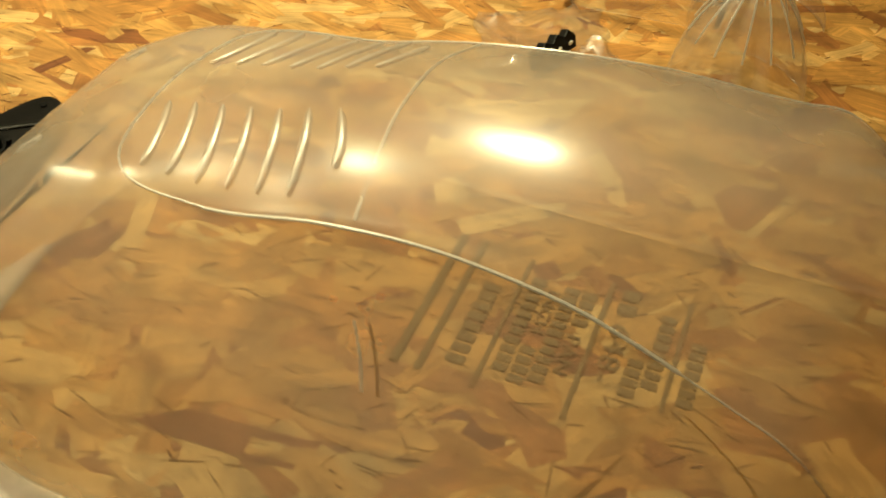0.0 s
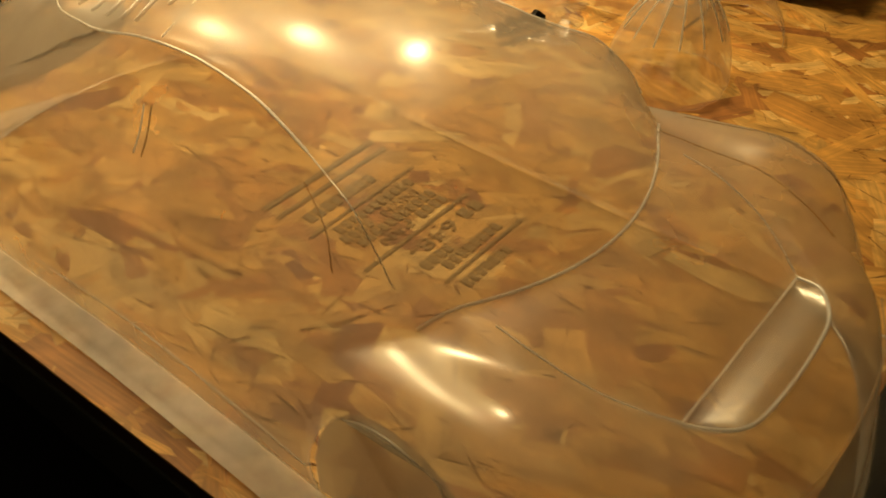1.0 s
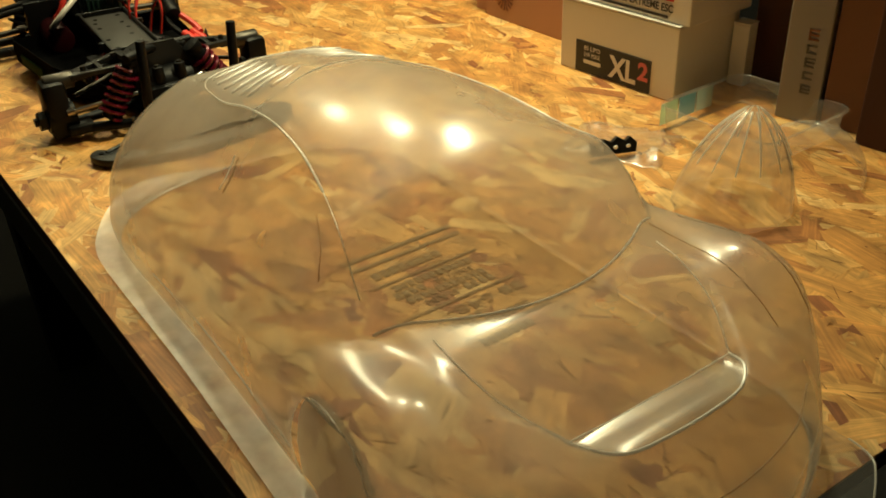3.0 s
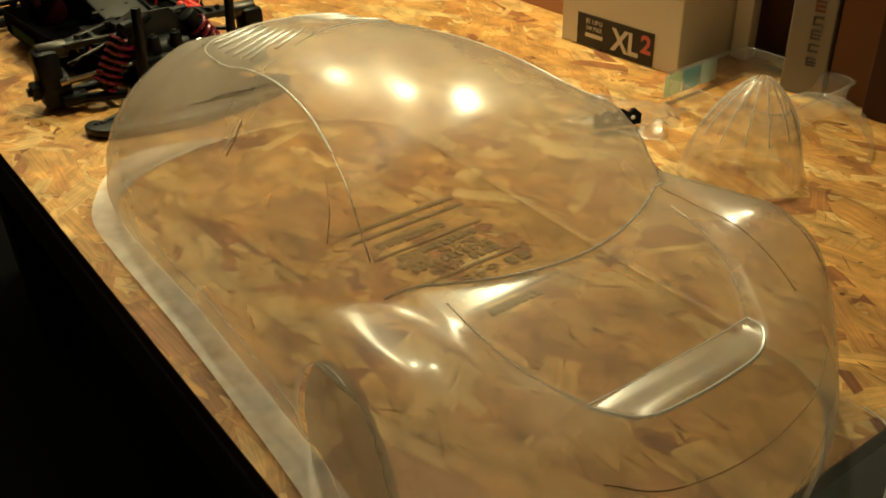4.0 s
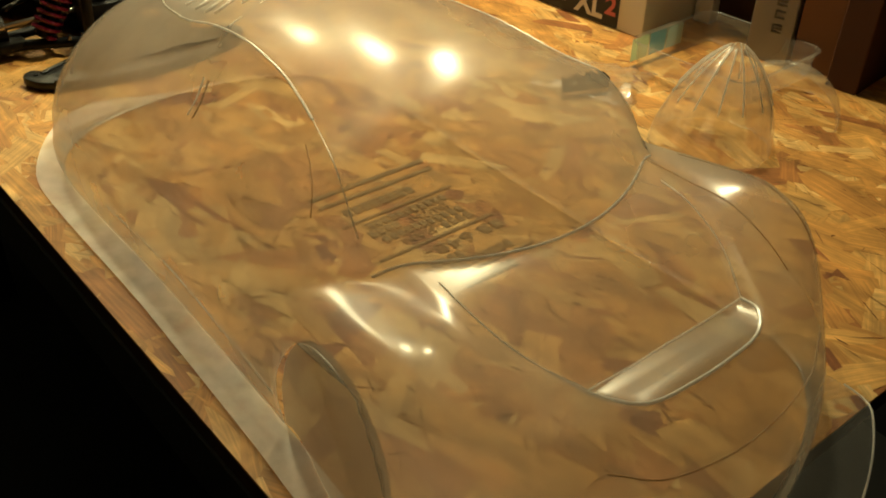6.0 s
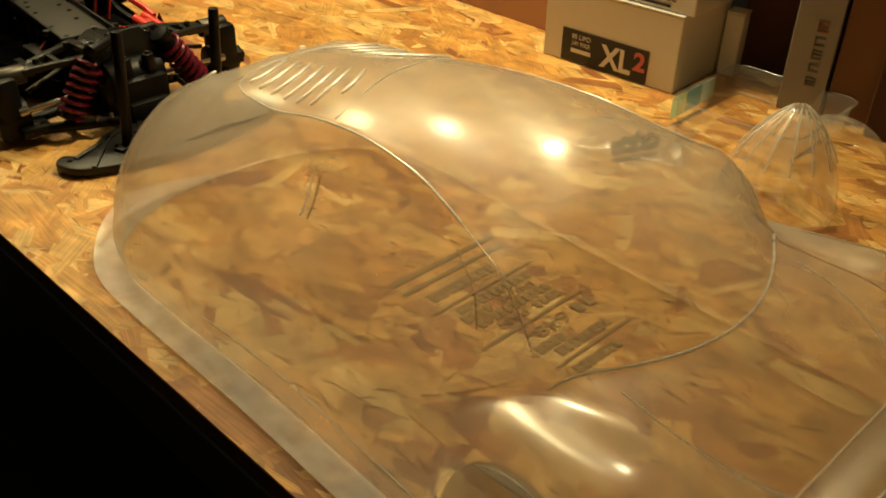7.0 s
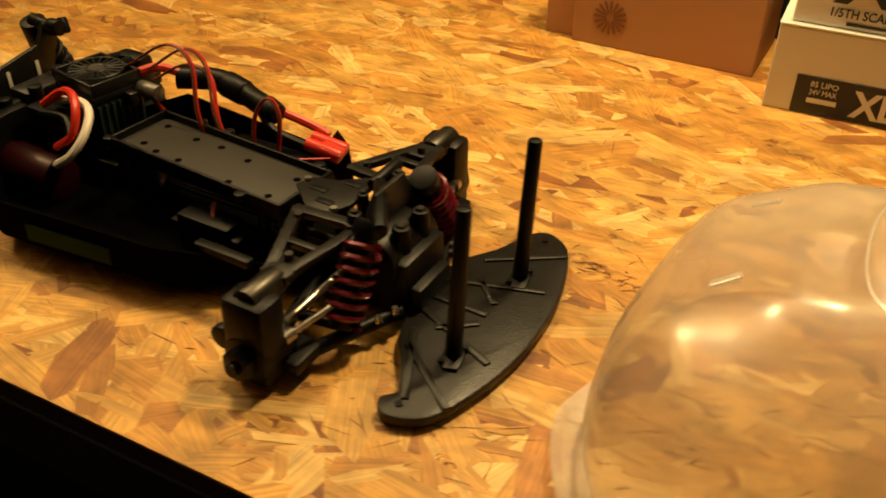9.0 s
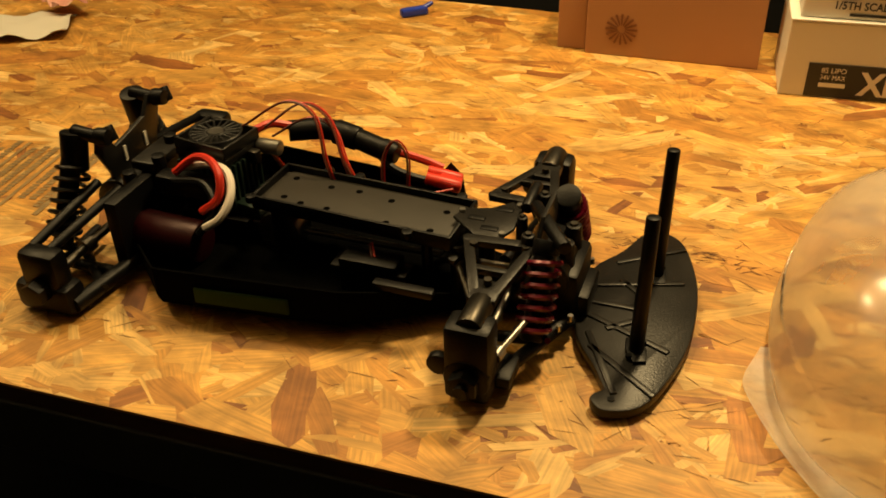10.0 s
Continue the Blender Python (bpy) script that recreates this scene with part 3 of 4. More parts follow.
for sign in (-1, 1):
    for i in range(7):
        x = -0.251 + 0.0158 * i
        outer = (0.061, 0.063, 0.064, 0.064, 0.064, 0.064, 0.05)[i]
        bm = bmesh.new()
        line = [on_skin(x - 0.013 * (1 - k / 13) ** 1.6, sign * (0.018 + (outer - 0.018) * k / 13), 0.0003) for k in range(14)]
        rings = []
        for k, q in enumerate(line):
            wide = 0.0024 * math.sqrt(max(0.08, 1 - (2 * k / 13 - 1) ** 6))
            rings.append([bm.verts.new(q + Vector((wide * c, 0, 0.0016 * math.sqrt(max(0, 1 - c * c))))) for c in (-1, -0.8, -0.4, 0, 0.4, 0.8, 1)])
        for a, b in zip(rings, rings[1:]):
            for k in range(6):
                bm.faces.new((a[k], a[k + 1], b[k + 1], b[k]) if sign < 0 else (a[k], b[k], b[k + 1], a[k + 1]))
        smooth(part("louvre_rib", bm, MOULDING, body))
    seam("hood_seam", [(x, sign * float(hood_half(x))) for x in (0.112, 0.13, 0.15, 0.165, 0.18, 0.197)], 0.0005, SHELL_RIB)
    seam("roof_gutter", [(x, sign * float(rail_half(x))) for x in (-0.21, -0.19, -0.15, -0.1, -0.05, -0.02, 0.0)], 0.0009 if sign < 0 else 0.0004, SHELL_RIB)
    seam("screen_pillar_edge", [(x, sign * float(rail_half(x))) for x in (0.0, 0.02, 0.04, 0.06, 0.07)], 0.0004, SHELL_RIB)
    for inset in (0.101, 0.131) if sign > 0 else ():
        seam("wing_crease", [(x, sign * (inset + 0.004 * math.sin(math.pi * (x - 0.09) / 0.11))) for x in (0.09, 0.12, 0.15, 0.18, 0.2)], 0.0003)
    bm = bmesh.new()
    slab(bm, (-0.009, -0.003, 0), (0.009, 0.003, 0.0022), Matrix.Translation(on_skin(-0.338, sign * 0.045)) @ pose(0, 0, 0, 0, -34, sign * -12), 0.0008)
    part("mount_pad", bm, MOULDING, body)
seam("screen_pillar_seam", [(0.006, -0.1), (0.02, -0.106), (0.033, -0.113), (0.043, -0.121)], 0.0003)
# Milky and brown lines put the raised lip's bright and dark sides into colour.
for shift in (0, 0.007):
    seam("window_lip_line", [(-0.125 + shift, -0.098), (-0.118 + shift, -0.108), (-0.113 + shift, -0.118)], 0.0005, SEAM if shift else SHELL_RIB)
seam("rear_screen_seam", [(-0.137, -0.07), (-0.141, -0.03), (-0.142, 0.0), (-0.141, 0.03), (-0.137, 0.07)], 0.0006, SHELL_RIB)
seam("lid_seam", [(-0.205, -0.0735), (-0.245, -0.07), (-0.266, -0.058), (-0.275, -0.035), (-0.278, 0.0), (-0.275, 0.035), (-0.266, 0.058), (-0.245, 0.07), (-0.205, 0.0735)], 0.0006, SHELL_RIB)
seam("screen_base_edge", [(screen_foot(0.11 * k / 11) + 0.001, 0.11 * k / 11) for k in range(-11, 12)], 0.0009, SHELL_RIB)
for sign in (-1,):
    for name, pts in (("sill_crease", [(-0.2, 0.03), (-0.1, 0.034), (0.0, 0.03), (0.045, 0.026)]),):
        bm = bmesh.new()
        tube(bm, bow([(x, sign * (float(half_width(np.array(x))) + 0.0032), z) for x, z in pts], 6), 0.0006, 6)
        smooth(part(name, bm, SHELL_RIB, body))
# sloping vent across the front of the hood, framed by a moulded edge
VENT_EDGE = [(0.197, 0.062), (0.21, 0.058), (0.219, 0.048), (0.223, 0.036), (0.2245, 0.018), (0.225, 0.0)]
bm = bmesh.new()
rows = []
for k in range(41):
    f = 2 * k / 40 - 1
    v = 0.0615 * f
    fore = float(spline([0.0, 0.018, 0.036, 0.048, 0.058, 0.062], [0.225, 0.2245, 0.223, 0.219, 0.21, 0.1975], abs(v)))
    rows.append([bm.verts.new(on_skin(0.197 + (fore - 0.197) * q, v, 0.0008 + 0.0006 * math.sin(math.pi * q))) for q in (0, 0.2, 0.4, 0.6, 0.8, 1)])
for a, b in zip(rows, rows[1:]):
    for q in range(5):
        bm.faces.new((a[q], a[q + 1], b[q + 1], b[q]))
smooth(part("hood_vent", bm, VENT, body, "glossy vent sheet added over the front of the hood"))
seam("vent_edge", VENT_EDGE + [(x, -v) for x, v in VENT_EDGE[-2::-1]], 0.0011, SHELL_RIB)
seam("vent_fold", [(0.1965, v) for v in (-0.062, -0.03, 0.0, 0.03, 0.062)], 0.0006, SHELL_RIB)
seam("bumper_seam", [(0.235, -0.085), (0.25, -0.055), (0.256, 0.0), (0.25, 0.055), (0.235, 0.085)], 0.0004)


# ---- boxes at the back ----
def carton(name, m, w, d, h, mat, label, group=""):
    ob = thing(name, m, label, "box", group)
    bm = bmesh.new()
    slab(bm, (0, 0, 0), (w, d, h - 0.0025), None, 0.0015)
    part("box_body", bm, mat, ob)
    bm = bmesh.new()
    slab(bm, (-0.0006, -0.0006, h - 0.0022), (w + 0.0006, d + 0.0006, h), None, 0.0008)
    part("lid", bm, mat, ob)
    return ob


def front(x, z):
    """Upright on a box's front."""
    return pose(x, -0.0016, z, 90, 0, 0)


low = carton("carton", pose(-0.418, 0.772, 0, 0, 0, 4.5), 0.186, 0.115, 0.092, WHITE_CARD, "white card electronics box with a black label", "stacked white boxes")
bm = bmesh.new()
slab(bm, (0.028, -0.0011, 0.0015), (0.15, 0.002, 0.042))
sticker = part("sticker", bm, INK, low, "black printed label")
words("lettering", "XL", 0.038, front(0.107, 0.0195), WHITE_CARD, sticker, 0.044, bold=0.0012)
words("lettering", "2", 0.03, front(0.139, 0.025), PINK_INK, sticker, 0.016, bold=0.001)
for z, t in ((0.034, "8S LIPO"), (0.0255, "34V MAX")):
    words("lettering", t, 0.0085, front(0.056, z), WHITE_CARD, sticker, 0.027)
bm = bmesh.new()
slab(bm, (0.042, -0.0016, 0.014), (0.071, -0.0012, 0.019))
part("printed_bar", bm, WHITE_CARD, sticker)
high = carton("carton", pose(-0.409, 0.78, 0.0925, 0, 0, 3.5), 0.186, 0.115, 0.092, WHITE_CARD, "white card electronics box stacked on another", "stacked white boxes")
words("lettering", "XL", 0.07, front(0.079, 0.048), INK, high, 0.09, bold=0.0022)
words("lettering", "2", 0.062, front(0.145, 0.045), RED_INK, high, 0.034, bold=0.002)
words("lettering", "1/5TH SCALE EXTREME ESC", 0.0125, front(0.097, 0.0155), INK, high, 0.128, bold=0.0003)
bm = bmesh.new()
slab(bm, (0.05, -0.0012, 0.004), (0.155, -0.0006, 0.007))
part("printed_bar", bm, INK, high)
bm = bmesh.new()
slab(bm, (-0.004, -0.0025, -0.018), (0.004, 0.0005, 0.018), front(0.058, 0.05) @ pose(0, 0, 0, 0, 0, 0) @ pose(0, 0, 0, 90, 0, 0) @ pose(0, 0, 0, 0, 35, 0))
part("printed_bar", bm, WHITE_CARD, high)

brown = carton("carton", pose(-0.661, 0.832, 0, 0, 0, 1.3), 0.216, 0.12, 0.113, CARD, "brown cardboard box printed with a dark sunburst")
for i in range(16):
    w = 2 * math.pi * i / 16
    bm = bmesh.new()
    plate(bm, [(0.005, -0.0005), (0.0195, -0.0016), (0.0205, 0), (0.0195, 0.0016), (0.005, 0.0005)], 0, 0.0006, front(0.045, 0.036) @ pose(0, 0, -0.0012, 0, 0, math.degrees(w)))
    part("sunburst_ray", bm, SUN_INK, brown)
carton("carton", pose(-0.7, 0.842, 0, 0, 0, 1.3), 0.037, 0.12, 0.113, CARD, "narrow brown cardboard box beside a printed one")

tall = carton("carton", pose(-0.134, 0.846, 0, 0, 0, 14), 0.047, 0.075, 0.15, SILVER_CARD, "pale silver card box with vertical lettering")
for z, strokes in ((0.034, ((0, 0.002), (0.004, 0.002), (0.008, 0.0015))), (0.05, ((0, 0.002), (0.007, 0.002))), (0.064, ((0, 0.0018), (0.0045, 0.0018), (0.0085, 0.0018))), (0.079, ((0, 0.002), (0.008, 0.0018))), (0.094, ((0, 0.0025), (0.005, 0.0025), (0.01, 0.0025)))):
    bm = bmesh.new()
    for dz, th in strokes:
        slab(bm, (0.024, -0.0014, z + dz), (0.035, -0.0008, z + dz + th))
    slab(bm, (0.024, -0.0014, z), (0.0262, -0.0008, z + strokes[-1][0] + strokes[-1][1]))
    part("printed_mark", bm, SUN_INK if z > 0.09 else PALE_INK, tall)
carton("carton", pose(-0.086, 0.862, 0, 0, 0, 14), 0.05, 0.08, 0.15, SHADE_CARD, "plain brown cardboard box standing upright")
carton("carton", pose(-0.034, 0.85, 0, 0, 0, 6), 0.034, 0.1, 0.16, DEEP_SHADE_CARD, "brown cardboard box standing upright, darkened for shade")
lid_box = carton("carton", pose(-0.245, 0.85, 0.1515, 0, 0, 8), 0.2, 0.1, 0.03, WHITE_CARD, "flat white box lying across upright boxes")
bm = bmesh.new()
slab(bm, (0.02, -0.0012, 0.004), (0.12, -0.0006, 0.010))
part("printed_bar", bm, INK, lid_box)
carton("carton", pose(-0.236, 0.884, 0, 0, 0, 10), 0.022, 0.02, 0.078, WHITE_CARD, "slender white card tube box standing upright")
carton("carton", pose(-0.236, 0.925, 0, 0, 0, 10), 0.07, 0.03, 0.15, DEEP_SHADE_CARD, "dark box standing behind the white boxes")


# ---- clear offcuts and bags ----
def skin(name, rows, mat, parent, closed=False, thick=0.0007):
    """A thin sheet through rows of points."""
    bm = bmesh.new()
    vs = [[bm.verts.new(p) for p in row] for row in rows]
    for a, b in zip(vs, vs[1:]):
        n = len(a)
        for k in range(n if closed else n - 1):
            bm.faces.new((a[k], a[(k + 1) % n], b[(k + 1) % n], b[k]))
    ob = smooth(part(name, bm, mat, parent), 50)
    mod = ob.modifiers.new("thickness", "SOLIDIFY")
    mod.thickness, mod.material_offset = thick, 1
    ob.data.materials.append(INNER if mat in (CLEAR, BAG) else mat)
    return ob


TIP = 0.018
cone = thing("clear_scoop", pose(-0.024, 0.643, 0, 0, 0, -8), "clear fluted plastic scoop standing on the bench", "plastic part")
TIP_X, TIP_Y, TALL = -0.002, 0.014, 0.096


def scoop_at(f, w, grow=1.0):
    """A point of the fluted bell at the height f and the angle w."""
    r = (1 - 0.97 * f ** 1.7) ** 0.72 * grow
    flute = 1 + 0.045 * math.sin(13 * w) * math.sin(math.pi * min(1, 0.1 + f * 0.85)) ** 0.6
    return Vector((0.053 * r * flute * math.cos(w) + TIP_X * f, 0.056 * r * flute * math.sin(w) + TIP_Y * f, 0.001 + (TALL - 0.001) * f))


skin("fluted_wall", [[scoop_at(i / 28, 2 * math.pi * k / 130) for k in range(130)] for i in range(29)], CLEAR, cone, True)
# Milky ridges on the upper half paint the scoop's bright streaks.
for k in range(13):
    w = 2 * math.pi * (k + 0.25) / 13
    bm = bmesh.new()
    tube(bm, [scoop_at(0.5 + 0.48 * q / 9, w, 1.01) for q in range(10)], 0.0007, 6)
    smooth(part("flute_ridge", bm, SHELL_RIB, cone))

dome = thing("clear_arch", pose(-0.03, 0.775, 0, 0, 0, 15), "clear domed plastic wheel arch offcut lying on the bench", "plastic part")
rows = []
for i in range(13):
    f = i / 12
    rows.append([(0.058 * math.cos(math.pi * k / 40) * math.cos(f * 1.35), -0.03 + 0.075 * math.sin(math.pi * k / 40) * math.cos(f * 1.35), 0.001 + 0.05 * math.sin(f * 1.35)) for k in range(41)])
skin("dome", rows, CLEAR, dome)

tray = thing("clear_tray", pose(-0.185, 0.715, 0, 0, 0, 2), "clear empty plastic packaging tray with a coloured sticker", "packaging tray")


def loop_at(z, grow):
    pts = []
    for cx, cy, a0 in ((0.125, 0.125, 0), (0.012, 0.125, 90), (0.012, 0.012, 180), (0.125, 0.012, 270)):
        for k in range(7):
            w = radians(a0 + 15 * k)
            pts.append((cx + (0.012 + grow) * math.cos(w), cy + (0.012 + grow) * math.sin(w), z))
    return pts


skin("tray_wall", [loop_at(0.001, -0.006), loop_at(0.003, -0.002), loop_at(0.012, 0), loop_at(0.03, 0.001), loop_at(0.032, 0.002), loop_at(0.032, 0.006)], CLEAR, tray, True)
for i, mat in enumerate((PALE_GREEN, BLUE_PRINT, FADED_BLUE)):
    bm = bmesh.new()
    slab(bm, (-0.0035, 0.003 + 0.03 * i, 0.005), (-0.003, 0.031 + 0.03 * i, 0.03), None)
    part("sticker_patch", bm, mat, tray)

bag = thing("clear_bag", pose(-0.185, 0.655, 0, 0, 0, 25), "crumpled clear plastic bag lying flat on the bench", "plastic bag")
rows = [[(-0.055 + 0.0065 * i + 0.003 * math.sin(j), -0.045 + 0.0065 * j, 0.002 + 0.006 * noise.noise(Vector((i * 0.35, j * 0.3, 2))) ** 2 * 4) for i in range(18)] for j in range(15)]
skin("film", rows, BAG, bag, False, 0.0003)

clip = thing("plastic_bracket", pose(-0.17, 0.628, 0.004, 0, 0, 68), "small black plastic bracket with notches", "bracket")
bm = bmesh.new()
plate(bm, [(-0.026, 0), (0.024, 0), (0.026, 0.01), (0.019, 0.017), (0.013, 0.013), (0.005, 0.018), (-0.002, 0.013), (-0.01, 0.017), (-0.016, 0.012), (-0.024, 0.015)], 0, 0.009, pose(0, 0, 0, 68, 0, 0), 0.001)
part("bracket_body", bm, BLACK, clip)
# White dots stand in for light seen through the bracket's holes.
for x in (-0.015, 0.0, 0.014):
    bm = bmesh.new()
    rod(bm, (x, -0.0098, 0.0115), (x, -0.0084, 0.012), 0.0022, seg=10)
    part("see_through_dot", bm, WHITE_CARD, clip)

bottle = thing("dark_bottle", pose(0.184, 0.73, 0) @ Matrix.Diagonal((1, 1, 1.4, 1)), "dark blue plastic bottle standing on the bench", "bottle")
bm = bmesh.new()
prof = [(0.001, 0.0), (0.034, 0.0), (0.039, 0.003), (0.041, 0.008), (0.041, 0.14), (0.038, 0.155), (0.02, 0.175), (0.015, 0.18), (0.015, 0.2), (0.001, 0.2)]
rings = [[bm.verts.new((r * math.cos(2 * math.pi * k / 36), r * math.sin(2 * math.pi * k / 36), z)) for k in range(36)] for r, z in prof]
for a, b in zip(rings, rings[1:]):
    for k in range(36):
        bm.faces.new((a[k], a[(k + 1) % 36], b[(k + 1) % 36], b[k]))
smooth(part("bottle_body", bm, DARK_BLUE, bottle))
bm = bmesh.new()
rod(bm, (0, 0, 0.2), (0, 0, 0.225), 0.017, 0.016, 28, 0.001)
part("cap", bm, BLACK, bottle)

# papers and a blue clip at the far end of the bench
for x, y, rz, w, d, mat, label in ((-1.46, 0.68, 28, 0.17, 0.1, WHITE_CARD, "crumpled white paper sheet lying on the bench"), (-1.43, 0.765, -30, 0.075, 0.05, PINK, "small pinkish glossy card lying on paper")):
    sheet = thing("paper_sheet", pose(x, y, 0.002 if mat is WHITE_CARD else 0.02, 0, 0, rz), label, "paper")
    skin("sheet", [[(-w / 2 + w * i / 14, -d / 2 + d * j / 10, 0.006 + 0.012 * noise.noise(Vector((i * 0.3, j * 0.3, x)))) for i in range(15)] for j in range(11)], mat, sheet, False, 0.0004)
blue = thing("blue_clip", pose(-0.925, 0.9, 0, 0, 0, 40), "small blue plastic clip at the back of the bench", "clip")
bm = bmesh.new()
slab(bm, (-0.02, -0.007, 0), (0.02, 0.007, 0.012), None, 0.003)
rod(bm, (0.012, 0, 0.008), (0.03, 0.004, 0.014), 0.004, 0.003, 12, 0.001)
part("clip_body", bm, BLUE, blue)


# ---- mill stamps printed on the board ----
def stamp(m, label, rows, lines):
    ob = thing("mill_stamp", m, label, "printed stamp")
    for x, y0, y1, h in lines:
        bm = bmesh.new()
        slab(bm, (y0, x - h / 2, 0), (y1, x + h / 2, 0.0002))
        part("stamp_line", bm, STAMP, ob)
    for x, y, h, w, text in rows:
        if text:
            words("stamp_word", text, h * 1.35, pose(y, x, 0.0002), STAMP, ob, w)
        else:
            n = max(2, int(w / (h * 0.75)))
            for k in range(n):
                bm = bmesh.new()
                slab(bm, (y - w / 2 + w * k / n, x - h / 2, 0), (y - w / 2 + w * (k + 0.72) / n, x + h / 2, 0.0002))
                part("stamp_bar", bm, STAMP, ob)
    return ob


# along the stamp: x of the word's line, then its place across, height, width
LINES = [(-0.157, -0.06, 0.055, 0.005), (-0.142, -0.06, 0.055, 0.004), (-0.108, -0.055, 0.055, 0.0026), (-0.054, -0.055, 0.056, 0.003), (-0.005, -0.055, 0.03, 0.0025)]
WORDS = [(-0.124, 0.01, 0.011, 0.07, ""), (-0.098, 0.0, 0.009, 0.08, ""), (-0.087, -0.015, 0.009, 0.036, "INCH"), (-0.087, 0.03, 0.009, 0.03, ""), (-0.076, 0.0, 0.009, 0.08, ""), (-0.065, 0.012, 0.009, 0.03, "PAN"), (-0.065, -0.025, 0.009, 0.03, ""),
         (-0.041, 0.0, 0.013, 0.045, "648-"), (-0.041, -0.04, 0.011, 0.024, ""), (-0.026, 0.015, 0.009, 0.03, ""), (-0.015, -0.01, 0.009, 0.06, ""), (0.006, 0.0, 0.009, 0.05, "")]
stamp(pose(0, 0.349, 0.0006, 0, 0, -90) @ pose(0, 0, 0), "faded black mill stamp printed on the strand board", WORDS, LINES)
stamp(pose(-1.16, 0.335, 0.0006, 0, 0, -84), "faded black mill stamp printed on the strand board", [(0.0125 * k, 0.006 * (k % 3) - 0.02, 0.0075, 0.1 + 0.012 * (k % 2), "") for k in range(-5, 6) if k not in (-2, 2)], [(-0.025, -0.075, 0.06, 0.004), (0.025, -0.075, 0.06, 0.004), (0.07, -0.075, 0.06, 0.006), (-0.07, -0.075, 0.06, 0.006)])


# ---- the chassis ----
chassis = thing("model_car_chassis", pose(0, 0.298, 0), "black model car chassis without wheels, wires and red springs showing", "model car")


def piece(name, mat, *makers, label="", parent=None, sm=True):
    bm = bmesh.new()
    for mk in makers:
        mk(bm)
    ob = part(name, bm, mat, parent or chassis, label)
    return smooth(ob, 35) if sm else ob


def R(a, b, r1, r2=None, seg=16, bevel=0.0):
    return lambda bm: rod(bm, a, b, r1, r2, seg, bevel)


def B(lo, hi, m=None, bevel=0.001):
    return lambda bm: slab(bm, lo, hi, m, bevel)


def P(outline, z0, z1, m=None, bevel=0.0008):
    return lambda bm: plate(bm, outline, z0, z1, m, bevel)


def F(a, b, w, h):
    """A flat bar lying from a to b."""
    a, b = Vector(a), Vector(b)
    d = b - a
    m = Matrix.Translation(a) @ d.to_track_quat("X", "Z").to_matrix().to_4x4()
    return lambda bm: slab(bm, (-w / 3, -w / 2, -h / 2), (d.length + w / 3, w / 2, h / 2), m, 0.0008)


def T(points, r, n=8, seg=8):
    return lambda bm: tube(bm, bow(points, n), r, seg)


# front bumper with its ribs and body posts
rim = [(-0.512, -0.097), (-0.52, -0.108), (-0.508, -0.119), (-0.483, -0.107), (-0.468, -0.07), (-0.46, -0.03), (-0.459, 0.01), (-0.463, 0.05), (-0.474, 0.09), (-0.486, 0.112), (-0.505, 0.121), (-0.518, 0.11), (-0.53, 0.08), (-0.55, 0.046), (-0.553, 0.0), (-0.543, -0.046), (-0.524, -0.075)]
line = bow([(x, y, 0) for x, y in rim] + [(*rim[0], 0)], 4)[:-1]
bumper = piece("bumper", GREY, P([(q.x, q.y) for q in line], 0.002, 0.011, None, 0.002), label="black moulded plastic bumper plate")
for a, b in (((-0.53, -0.055), (-0.478, -0.095)), ((-0.545, -0.015), (-0.475, -0.045)), ((-0.545, 0.0), (-0.5, 0.0)), ((-0.545, 0.022), (-0.475, 0.045)), ((-0.53, 0.06), (-0.48, 0.095)), ((-0.522, -0.03), (-0.5, -0.012)), ((-0.522, 0.035), (-0.5, 0.015)), ((-0.535, -0.04), (-0.505, -0.1))):
    piece("rib", GREY, F((*a, 0.0112), (*b, 0.0112), 0.0052, 0.0034), parent=bumper)
for x, y in ((-0.505, -0.107), (-0.502, 0.108), (-0.53, 0.0)):
    piece("screw", BLACK, R((x, y, 0.01), (x, y, 0.0122), 0.0026), parent=bumper)
for y, top_y in ((-0.051, -0.043), (0.051, 0.059)):
    post = piece("body_post", BLACK, R((-0.497, y, 0.011), (-0.497, top_y, 0.126), 0.0058, 0.0052, 16, 0.0012), label="tall black body post")
    piece("post_foot", BLACK, P([(-0.005, -0.014), (0.005, -0.014), (0.008, 0), (0.005, 0.014), (-0.005, 0.014), (-0.008, 0)], 0.0105, 0.014, pose(-0.497, y, 0, 0, 0, 20)), R((-0.501, y - 0.01, 0.013), (-0.501, y - 0.01, 0.0155), 0.0022), R((-0.493, y + 0.01, 0.013), (-0.493, y + 0.01, 0.0155), 0.0022), parent=post)

